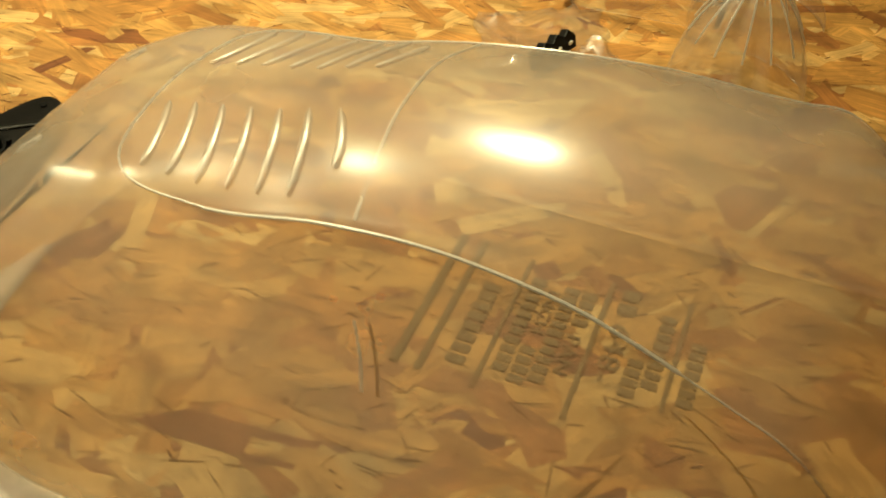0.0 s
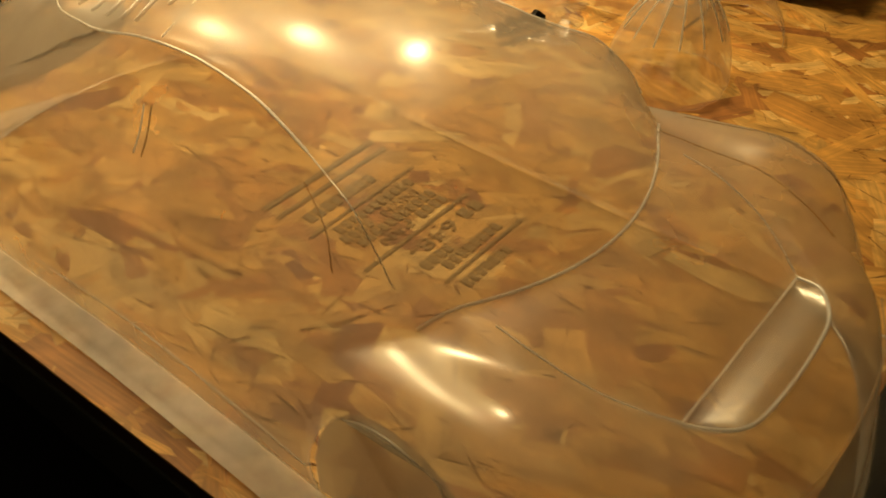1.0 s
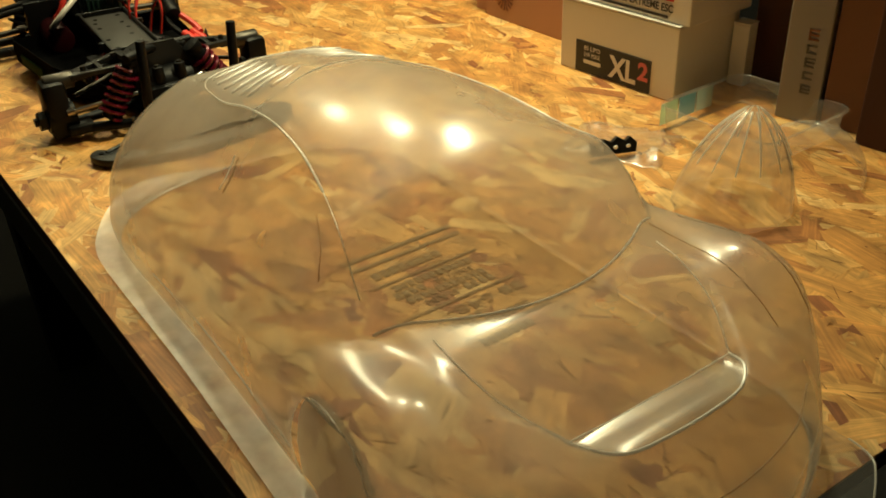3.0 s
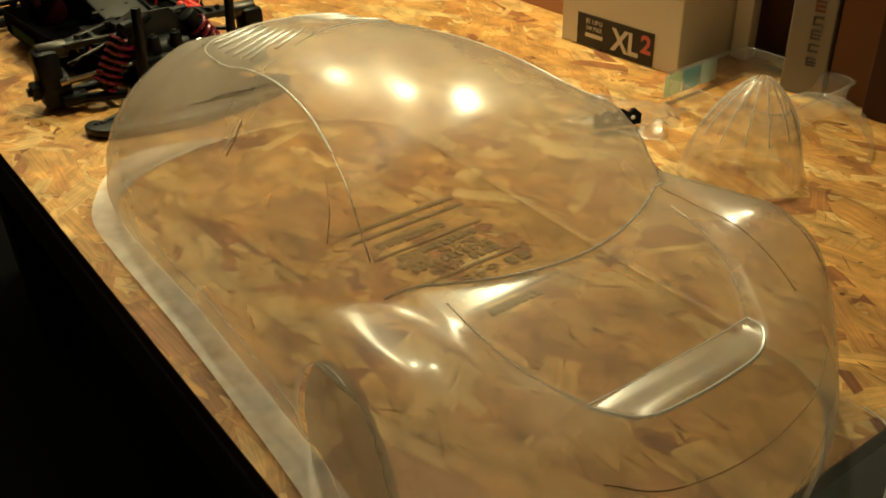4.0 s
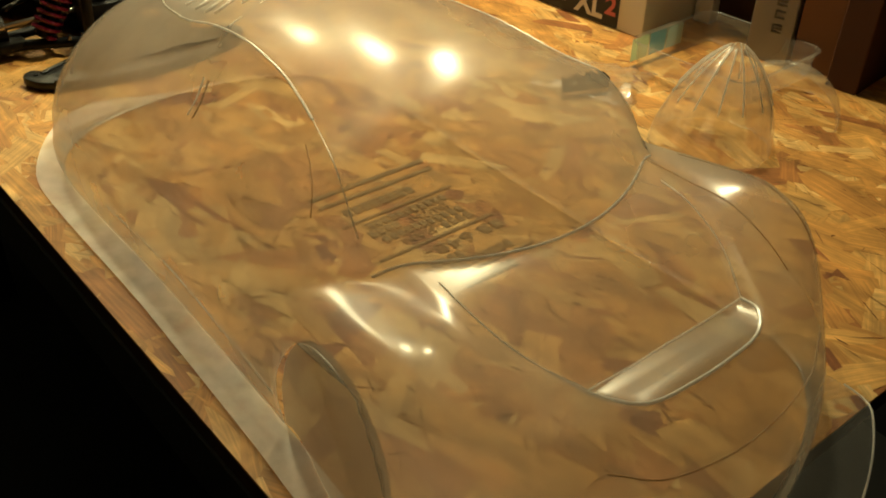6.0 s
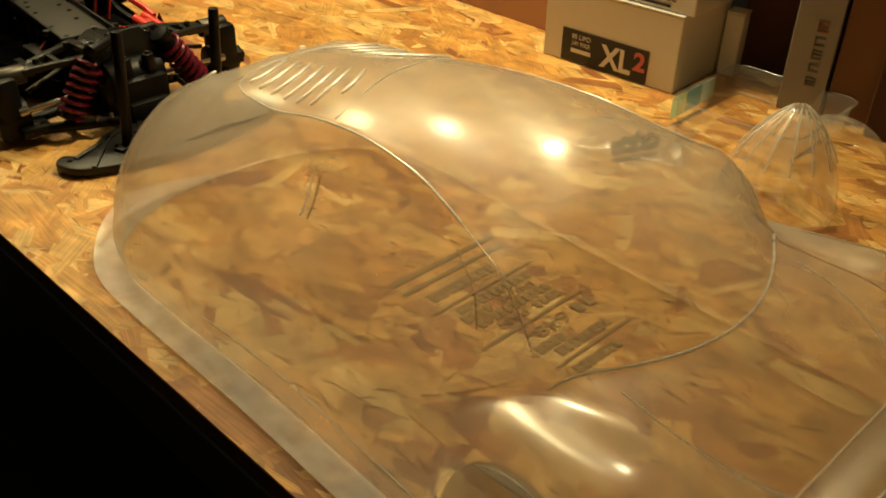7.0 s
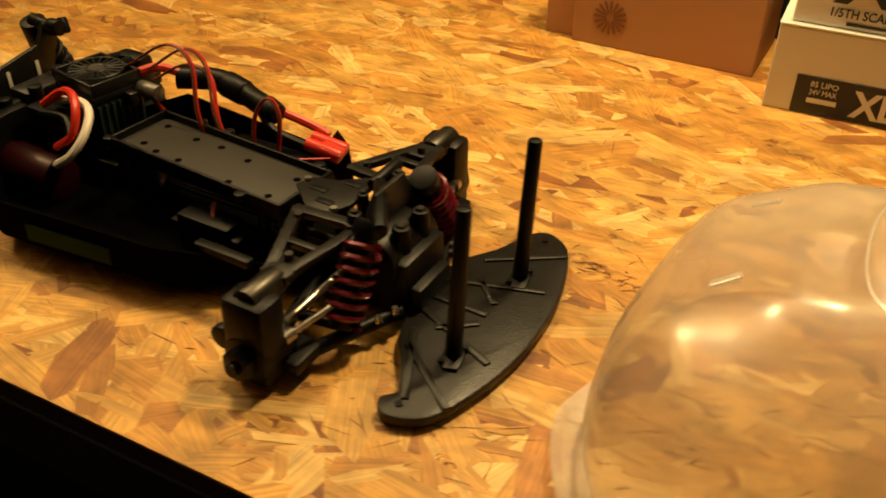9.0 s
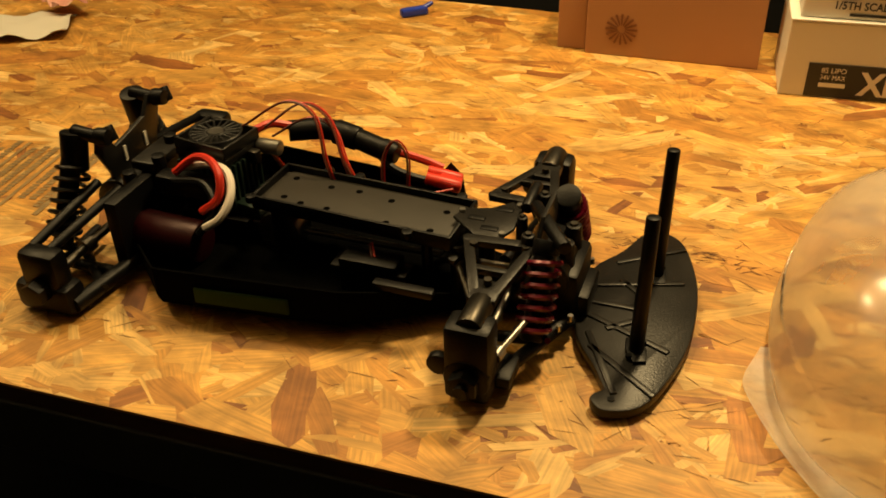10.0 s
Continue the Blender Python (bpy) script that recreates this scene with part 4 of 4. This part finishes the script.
# floor tub with flared sides
tub_line = [(-0.925, -0.06), (-0.875, -0.106), (-0.72, -0.09), (-0.645, -0.045), (-0.58, -0.028), (-0.58, 0.028), (-0.645, 0.045), (-0.72, 0.09), (-0.875, 0.106), (-0.925, 0.06)]
tub = piece("tub", TUB, P(tub_line, 0.01, 0.014), label="black chassis tub with flared side guards", sm=False)
for s_ in (-1, 1):
    a = [(-0.925, 0.06), (-0.875, 0.106), (-0.72, 0.09), (-0.645, 0.045)]
    bm = bmesh.new()
    prev = None
    for k, (x, y) in enumerate(a):
        f = (0.03, 0.046, 0.046, 0.03)[k]
        ring = [bm.verts.new((x, s_ * y, 0.01)), bm.verts.new((x, s_ * (y + 0.004), 0.018)), bm.verts.new((x, s_ * (y + 0.004), f)), bm.verts.new((x, s_ * (y + 0.002), f)), bm.verts.new((x, s_ * (y + 0.001), 0.018)), bm.verts.new((x, s_ * (y - 0.003), 0.012))]
        if prev:
            for i in range(6):
                bm.faces.new((prev[i], prev[(i + 1) % 6], ring[(i + 1) % 6], ring[i]))
        else:
            bm.faces.new(ring)
        prev = ring
    bm.faces.new(prev[::-1])
    bmesh.ops.recalc_face_normals(bm, faces=bm.faces[:])
    part("side_guard", bm, TUB, tub)
piece("mud_guard", BLACK, P([(0, 0), (0.075, 0.0), (0.084, 0.012), (0.078, 0.045), (0.066, 0.056), (0.05, 0.034), (0, 0.026)], 0, 0.002, pose(-0.76, 0.1, 0.006, 86, 0, -4)), parent=tub)
piece("green_strip", GREEN, B((-0.04, -0.0012, -0.007), (0.04, 0.0012, 0.007), pose(-0.8, -0.1045, 0.027, 0, 0, 5.9), 0.0004), parent=tub, label="green taped strip")

# electronics tray
tm = pose(-0.736, -0.002, 0.066, 0, 0, -3.5)
tray_o = [(-0.088, -0.026), (0.08, -0.029), (0.085, -0.024), (0.088, 0.022), (0.082, 0.027), (-0.08, 0.029), (-0.087, 0.024)]
etray = piece("electronics_tray", TRAY, P(tray_o, 0, 0.003, tm, 0.0005), label="shallow dark plastic electronics tray")
piece("tray_rim", BLACK, B((-0.09, -0.0305, -0.004), (0.09, -0.0275, 0.009), tm), B((-0.09, 0.0275, -0.004), (0.09, 0.0305, 0.009), tm), B((-0.0905, -0.03, -0.004), (-0.0875, 0.03, 0.009), tm), B((0.0875, -0.03, -0.004), (0.0905, 0.03, 0.009), tm), parent=etray)
# Flat black discs stand in for the shade inside the screw holes.
for x, y in ((-0.074, 0.017), (-0.068, -0.014), (-0.05, -0.018), (-0.038, 0.014), (-0.012, 0.016), (-0.025, -0.018), (0.02, 0.012), (0.03, -0.02), (0.07, 0.012), (0.068, -0.018)):
    piece("hole_shade", TUB, R(tm @ Vector((x, y, 0.002)), tm @ Vector((x, y, 0.0032)), 0.003, 0.003, 12), parent=etray)
for x, y in ((-0.09, -0.03), (-0.02, 0.033), (0.055, -0.033), (0.075, 0.033), (-0.05, 0.033)):
    piece("lug", BLACK, R(tm @ Vector((x, y, 0.003)), tm @ Vector((x, y, 0.009)), 0.005, 0.0045, 12, 0.0008), parent=etray)
for x, y in ((-0.81, -0.02), (-0.81, 0.025), (-0.67, -0.03), (-0.67, 0.02)):
    piece("standoff", BLACK, R((x, y, 0.006), (x, y, 0.066), 0.0045, 0.0045, 10))

# speed controller with its fan
em = pose(-0.877, 0.02, 0.036, 0, 0, -9)
esc = piece("speed_controller", DARK_GREEN, B((-0.036, -0.024, 0), (0.0185, 0.024, 0.049), em, 0.003), B((0.0185, -0.02, 0), (0.046, 0.022, 0.012), em, 0.002), label="dark finned speed controller with a cooling fan")
for k in range(8):
    piece("fin", DARK_GREEN, B((-0.033 + 0.0066 * k, -0.0272, 0.003), (-0.0305 + 0.0066 * k, -0.0235, 0.046), em, 0.0003), parent=esc)
for k in range(7):
    piece("fin", DARK_GREEN, B((0.018, -0.022 + 0.0066 * k, 0.003), (0.0215, -0.0195 + 0.0066 * k, 0.046), em, 0.0003), parent=esc)
fan = piece("fan_frame", GREY, B((-0.036, -0.024, 0.049), (0.02, 0.024, 0.055), em), B((-0.036, -0.024, 0.055), (-0.033, 0.024, 0.066), em), B((0.017, -0.024, 0.055), (0.02, 0.024, 0.066), em), B((-0.036, -0.024, 0.055), (0.02, -0.021, 0.066), em), B((-0.036, 0.021, 0.055), (0.02, 0.024, 0.066), em), parent=esc, label="square fan housing")
fc = em @ Vector((-0.008, 0, 0.066))
for r in (0.0225, 0.008):
    bm = bmesh.new()
    tube(bm, [fc + Vector((r * math.cos(w * math.pi / 16), r * math.sin(w * math.pi / 16), 0)) for w in range(33)], 0.0011, 6)
    part("grille_ring", bm, GREY, esc)
for k in range(20):
    w = 2 * math.pi * k / 20
    d = Vector((math.cos(w), math.sin(w), 0))
    piece("grille_spoke", GREY, R(fc + d * 0.008, fc + d * 0.0225, 0.0009, 0.0009, 6), parent=esc)
piece("fan_hub", STEEL, R(fc - Vector((0, 0, 0.002)), fc + Vector((0, 0, 0.0012)), 0.0075, 0.007, 20), parent=esc, label="bare metal fan hub")
piece("capacitor", CAN, R(em @ Vector((0.02, 0.021, 0.05)), em @ Vector((0.042, 0.024, 0.05)), 0.0068, 0.0068, 16, 0.0008), parent=esc, label="silver capacitor")
piece("wire_terminal", STEEL_DARK, B((0.02, 0.004, 0.04), (0.03, 0.012, 0.052), em, 0.001), parent=esc)

# motor and its leads
piece("motor", MOTOR_RED, R((-0.93, -0.045, 0.033), (-0.868, -0.048, 0.033), 0.0185, 0.0185, 28, 0.002), label="dark red motor can")
piece("motor_mount", BLACK, B((-0.94, -0.075, 0.008), (-0.928, 0.02, 0.075)), B((-0.92, -0.03, 0.062), (-0.87, -0.012, 0.08), None, 0.003), B((-0.915, -0.012, 0.008), (-0.845, 0.05, 0.036), None, 0.003))
piece("power_wire", WIRE_RED, T([(-0.9, -0.026, 0.084), (-0.885, -0.018, 0.096), (-0.866, -0.022, 0.1), (-0.85, -0.034, 0.094), (-0.848, -0.044, 0.078), (-0.862, -0.05, 0.066)], 0.0036), label="thick red motor lead")
piece("power_wire", WIRE_WHITE, T([(-0.895, -0.018, 0.086), (-0.872, -0.014, 0.09), (-0.85, -0.022, 0.09), (-0.838, -0.04, 0.08), (-0.842, -0.054, 0.066), (-0.856, -0.058, 0.056)], 0.0036), label="thick white motor lead")
piece("power_wire", BLACK, T([(-0.9, -0.03, 0.078), (-0.87, -0.03, 0.08), (-0.852, -0.046, 0.068), (-0.862, -0.06, 0.05)], 0.0036))

# battery lead: sleeve, pair of wires, plug
piece("sleeve", BLACK, T([(-0.838, 0.066, 0.088), (-0.81, 0.083, 0.086), (-0.785, 0.084, 0.082), (-0.76, 0.078, 0.079), (-0.742, 0.075, 0.076)], 0.0098, 8, 14), R((-0.8, 0.0845, 0.0845), (-0.776, 0.082, 0.081), 0.0118, 0.0112, 16, 0.002), R((-0.752, 0.077, 0.078), (-0.736, 0.0745, 0.075), 0.0108, 0.009, 16, 0.002), label="thick black shrink sleeve")
piece("power_wire", WIRE_RED, T([(-0.86, 0.045, 0.096), (-0.848, 0.056, 0.099), (-0.832, 0.068, 0.092)], 0.004))
piece("power_wire", WIRE_RED, T([(-0.752, 0.078, 0.078), (-0.735, 0.084, 0.072), (-0.715, 0.092, 0.063), (-0.7, 0.094, 0.057)], 0.004), label="thick red battery lead")
piece("power_wire", BLACK, T([(-0.752, 0.071, 0.076), (-0.738, 0.066, 0.066), (-0.722, 0.07, 0.058), (-0.704, 0.076, 0.052)], 0.004))
plug_m = pose(-0.696, 0.084, 0.052, 0, 14, 12)
plug = piece("plug", WIRE_RED, R(plug_m @ Vector((-0.016, -0.0062, 0)), plug_m @ Vector((0.016, -0.0062, 0)), 0.0058, 0.0062, 16, 0.0012), R(plug_m @ Vector((-0.016, 0.0062, 0)), plug_m @ Vector((0.016, 0.0062, 0)), 0.0058, 0.0062, 16, 0.0012), label="red double battery plug")
piece("plug_ridge", WIRE_RED, B((-0.004, -0.0115, -0.0045), (0.017, 0.0115, 0.0045), plug_m, 0.002), parent=plug)
for pts in (
    [(-0.87, 0.04, 0.1), (-0.83, 0.05, 0.125), (-0.8, 0.045, 0.118), (-0.785, 0.03, 0.085), (-0.775, 0.026, 0.06)],
    [(-0.85, 0.045, 0.1), (-0.82, 0.06, 0.12), (-0.79, 0.052, 0.114), (-0.77, 0.034, 0.085), (-0.757, 0.028, 0.06)],
    [(-0.84, 0.04, 0.095), (-0.81, 0.05, 0.112), (-0.785, 0.05, 0.106), (-0.765, 0.032, 0.08), (-0.75, 0.028, 0.058)],
    [(-0.735, 0.036, 0.055), (-0.738, 0.046, 0.085), (-0.73, 0.054, 0.1), (-0.718, 0.052, 0.088), (-0.716, 0.045, 0.06)],
    [(-0.84, 0.035, 0.08), (-0.835, 0.045, 0.06), (-0.825, 0.05, 0.05), (-0.815, 0.045, 0.04)],
    [(-0.72, 0.05, 0.05), (-0.7, 0.055, 0.052), (-0.685, 0.07, 0.05)],
    [(-0.72, -0.03, 0.05), (-0.71, -0.045, 0.04), (-0.7, -0.05, 0.03), (-0.685, -0.055, 0.03)],
):
    piece("servo_wire", WIRE_BROWN, T(pts, 0.0011, 8, 6))
    piece("servo_wire", WIRE_RED, T([Vector(p) + Vector((0.0018, 0.001, 0.0008)) for p in pts], 0.0009, 8, 6))

# steering servo and centre parts inside the tub
piece("servo", BLACK, B((-0.74, -0.05, 0.008), (-0.69, -0.028, 0.045), None, 0.002), B((-0.748, -0.049, 0.034), (-0.682, -0.029, 0.037)), label="black steering servo")
piece("servo_arm", BLACK, B((-0.7, -0.075, 0.04), (-0.65, -0.066, 0.047), pose(0, 0, 0, 0, 0, 0), 0.002))
piece("centre_shaft", STEEL, R((-0.86, 0.0, 0.03), (-0.6, 0.0, 0.03), 0.003))
piece("centre_gear", STEEL, R((-0.815, -0.012, 0.03), (-0.815, 0.012, 0.03), 0.02, 0.02, 30, 0.001))
piece("receiver_box", BLACK, B((-0.79, 0.045, 0.008), (-0.7, 0.085, 0.04), None, 0.003))

# braces over the front
piece("brace_plate", GREY, P([(-0.655, -0.008), (-0.63, -0.03), (-0.612, -0.03), (-0.604, -0.012), (-0.604, 0.018), (-0.615, 0.026), (-0.63, 0.012), (-0.65, 0.006)], 0.073, 0.0765), label="grey perforated chassis brace")
# Black plates laid on top stand in for the dark inside the slots.
for x, y in ((-0.622, -0.018), (-0.618, 0.012), (-0.636, -0.006)):
    piece("slot_shade", BLACK, P([(x - 0.007, y - 0.003), (x + 0.007, y - 0.003), (x + 0.007, y + 0.003), (x - 0.007, y + 0.003)], 0.0762, 0.0772))
for x, y in ((-0.61, -0.024), (-0.608, 0.02), (-0.65, 0.0)):
    piece("screw", STEEL, R((x, y, 0.076), (x, y, 0.079), 0.003, 0.0025, 12))
piece("gearbox", BLACK, B((-0.605, -0.028, 0.006), (-0.548, 0.028, 0.052), None, 0.005), R((-0.577, -0.03, 0.045), (-0.577, 0.03, 0.045), 0.022, 0.022, 24, 0.002), B((-0.57, -0.022, 0.004), (-0.54, 0.022, 0.03), None, 0.003))
piece("shock_tower", GREY, P([(-0.062, 0.052), (-0.054, 0.062), (-0.03, 0.066), (-0.018, 0.083), (0.018, 0.083), (0.03, 0.066), (0.054, 0.062), (0.062, 0.052), (0.03, 0.03), (-0.03, 0.03)], 0, 0.004, Matrix.Translation((-0.582, 0, 0.012)) @ pose(0, 0, 0, 90, 0, 90)), label="grey front shock tower")
piece("cross_rod", BLACK, R((-0.556, -0.047, 0.09), (-0.592, 0.008, 0.088), 0.0055, 0.005, 14, 0.001), R((-0.6, 0.01, 0.082), (-0.6, 0.045, 0.084), 0.005, 0.005, 14, 0.001))


for x, y, z, r in ((-0.562, -0.012, 0.066, 0.0075), (-0.562, 0.014, 0.066, 0.0075), (-0.588, -0.03, 0.079, 0.006), (-0.59, 0.03, 0.08, 0.006), (-0.6, -0.002, 0.076, 0.005)):
    piece("boss", BLACK, R((x, y, z - 0.016), (x, y, z + 0.006), r, r * 0.85, 14, 0.001))
    piece("screw", STEEL_DARK, R((x, y, z + 0.006), (x, y, z + 0.008), r * 0.45, r * 0.4, 10))
for s_ in (-1, 1):
    piece("steering_link", STEEL_DARK, R((-0.64, s_ * 0.04, 0.05), (-0.604, s_ * 0.1, 0.046), 0.0026))
piece("bell_crank", GREY, F((-0.65, -0.032, 0.052), (-0.63, 0.032, 0.052), 0.014, 0.005), R((-0.646, -0.022, 0.014), (-0.646, -0.022, 0.06), 0.007), R((-0.636, 0.022, 0.014), (-0.636, 0.022, 0.06), 0.007))
for x, y, z in ((-0.925, -0.012, 0.09), (-0.935, 0.022, 0.092), (-0.905, 0.028, 0.082), (-0.945, -0.03, 0.08)):
    piece("boss", BLACK, R((x, y, z - 0.02), (x, y, z), 0.0065, 0.006, 14, 0.001))


def corner(s_):
    """One front corner: arms, shock, hub."""
    y = lambda v: s_ * v
    arm = piece("lower_arm", BLACK, R((-0.622, y(0.03), 0.014), (-0.606, y(0.118), 0.014), 0.0055), R((-0.552, y(0.03), 0.014), (-0.59, y(0.118), 0.014), 0.0055), R((-0.565, y(0.062), 0.014), (-0.612, y(0.07), 0.014), 0.0045), B((-0.6, min(y(0.09), y(0.12)), 0.009), (-0.575, max(y(0.09), y(0.12)), 0.02), None, 0.003))
    up = piece("upper_arm", GREY, F((-0.634, y(0.034), 0.074), (-0.608, y(0.1), 0.07), 0.008, 0.006), F((-0.583, y(0.03), 0.074), (-0.598, y(0.1), 0.07), 0.008, 0.006), F((-0.634, y(0.034), 0.074), (-0.583, y(0.03), 0.074), 0.009, 0.006), F((-0.622, y(0.066), 0.072), (-0.592, y(0.066), 0.072), 0.006, 0.0055), B((-0.614, min(y(0.078), y(0.102)), 0.0655), (-0.592, max(y(0.078), y(0.102)), 0.0735), None, 0.002), label="grey forked upper arm plate")
    for x, v in ((-0.627, 0.042), (-0.588, 0.036), (-0.603, 0.084)):
        piece("screw", STEEL_DARK, R((x, y(v), 0.0745), (x, y(v), 0.0785), 0.0034, 0.003, 12), parent=up)
    hub = piece("hub_carrier", BLACK, B((-0.621, min(y(0.11), y(0.136)), 0.004), (-0.586, max(y(0.11), y(0.136)), 0.07), None, 0.006), R((-0.603, y(0.105), 0.026), (-0.603, y(0.137), 0.026), 0.019, 0.017, 20, 0.002), label="black steering hub")
    piece("pivot_cap", STEEL_DARK, R((-0.603, y(0.098), 0.067), (-0.603, y(0.13), 0.067), 0.0098, 0.0098, 24, 0.001), parent=hub, label="dull metal pivot cap")
    piece("wheel_hex", BLACK, R((-0.603, y(0.134), 0.026), (-0.603, y(0.146), 0.026), 0.0115, 0.0115, 6, 0.001), R((-0.603, y(0.145), 0.026), (-0.603, y(0.15), 0.026), 0.005), R((-0.625, y(0.126), 0.032), (-0.625, y(0.133), 0.032), 0.009, 0.009, 14, 0.001), parent=hub)
    shock = piece("shock_body", BLACK, R((-0.572, y(0.036), 0.082), (-0.572, y(0.075), 0.022), 0.0085, 0.0085, 18, 0.001), R((-0.572, y(0.034), 0.086), (-0.572, y(0.04), 0.077), 0.0105, 0.0105, 18, 0.001))
    bm = bmesh.new()
    coil(bm, (-0.572, y(0.042), 0.073), (-0.572, y(0.074), 0.024), 0.0125, 7, 0.0024)
    smooth(part("coil_spring", bm, RED, shock, "dark red coil spring"))
    piece("turnbuckle", STEEL, R((-0.588, y(0.112), 0.034), (-0.566, y(0.045), 0.046), 0.0024), R((-0.588, y(0.115), 0.034), (-0.586, y(0.107), 0.0355), 0.0048), label="bright steel steering link")
    piece("drive_shaft", STEEL, R((-0.6, y(0.03), 0.032), (-0.603, y(0.108), 0.027), 0.003))
    for x, v, z in ((-0.55, 0.04, 0.02), (-0.556, 0.052, 0.018), (-0.602, 0.055, 0.02)):
        piece("screw", STEEL, R((x, y(v), z), (x, y(v), z + 0.005), 0.0028, 0.0022, 10))


corner(-1)
corner(1)

# rear end: tower plate, arms, black springs, hubs
rear = piece("rear_tower", GREY, P([(-0.03, 0.04), (-0.034, 0.075), (-0.046, 0.1), (-0.042, 0.112), (-0.033, 0.112), (-0.022, 0.096), (0.022, 0.104), (0.033, 0.12), (0.041, 0.12), (0.046, 0.108), (0.033, 0.075), (0.03, 0.04)], 0, 0.0045, pose(-0.966, 0.004, 0, 90, 0, 90)), label="dark rear shock tower plate")
for v in (-0.012, 0.018):
    piece("tower_slot", WHITE_CARD, B((-0.9613, v + 0.001, 0.078), (-0.9605, v + 0.005, 0.092)), parent=rear)
piece("rear_gearbox", BLACK, B((-0.985, -0.03, 0.006), (-0.93, 0.03, 0.055), None, 0.006), R((-0.96, -0.032, 0.045), (-0.96, 0.032, 0.045), 0.024, 0.024, 24, 0.002))
piece("rear_brace", GREY, R((-0.955, 0.0, 0.07), (-0.88, -0.01, 0.05), 0.005), B((-0.95, -0.02, 0.075), (-0.925, 0.035, 0.085), None, 0.003))
for s_ in (-1, 1):
    y = lambda v: s_ * v
    ty = 0.002 + s_ * 0.041
    piece("lower_arm", BLACK, R((-0.925, y(0.035), 0.014), (-0.94, y(0.135), 0.012), 0.007), R((-0.99, y(0.035), 0.014), (-0.985, y(0.135), 0.012), 0.006), R((-0.93, y(0.085), 0.013), (-0.99, y(0.085), 0.013), 0.005), R((-0.93, y(0.11), 0.013), (-0.988, y(0.06), 0.013), 0.0045))
    piece("upper_link", BLACK, R((-0.95, y(0.04), 0.068), (-0.96, y(0.125), 0.055), 0.0042), R((-0.972, y(0.04), 0.07), (-0.976, y(0.125), 0.056), 0.0042))
    piece("drive_shaft", STEEL_DARK, R((-0.962, y(0.03), 0.034), (-0.963, y(0.12), 0.03), 0.004), R((-0.962, y(0.075), 0.032), (-0.963, y(0.085), 0.0315), 0.007))
    hub = piece("hub_carrier", BLACK, B((-0.992, min(y(0.118), y(0.142)), 0.003), (-0.938, max(y(0.118), y(0.142)), 0.03), None, 0.006), B((-0.982, min(y(0.12), y(0.14)), 0.02), (-0.945, max(y(0.12), y(0.14)), 0.06), None, 0.006), label="black rear hub")
    piece("wheel_hex", BLACK, R((-0.963, y(0.14), 0.028), (-0.963, y(0.153), 0.028), 0.011, 0.011, 6, 0.001), parent=hub)
    shock = piece("shock_body", BLACK, R((-0.985, ty, 0.113), (-0.99, y(0.082), 0.024), 0.0085, 0.0085, 18, 0.001), R((-0.984, ty, 0.117), (-0.9855, ty + s_ * 0.008, 0.084), 0.0115, 0.0115, 18, 0.001), R((-0.984, ty, 0.118), (-0.96, ty, 0.115), 0.006, 0.006, 14, 0.001))
    bm = bmesh.new()
    coil(bm, (-0.986, ty + s_ * 0.008, 0.088), (-0.99, y(0.08), 0.03), 0.0135, 7, 0.0021)
    smooth(part("coil_spring", bm, BLACK, shock, "black coil spring"))
    piece("knob", BLACK, R((-0.96, ty, 0.116), (-0.948, ty, 0.117), 0.008, 0.007, 14, 0.001), R((-0.956, ty + 0.008, 0.122), (-0.95, ty + 0.006, 0.11), 0.0055, 0.0055, 12, 0.001))

# single strands of the board's face round the chassis
for k in near:
    strand([k], "wood_strand", "")
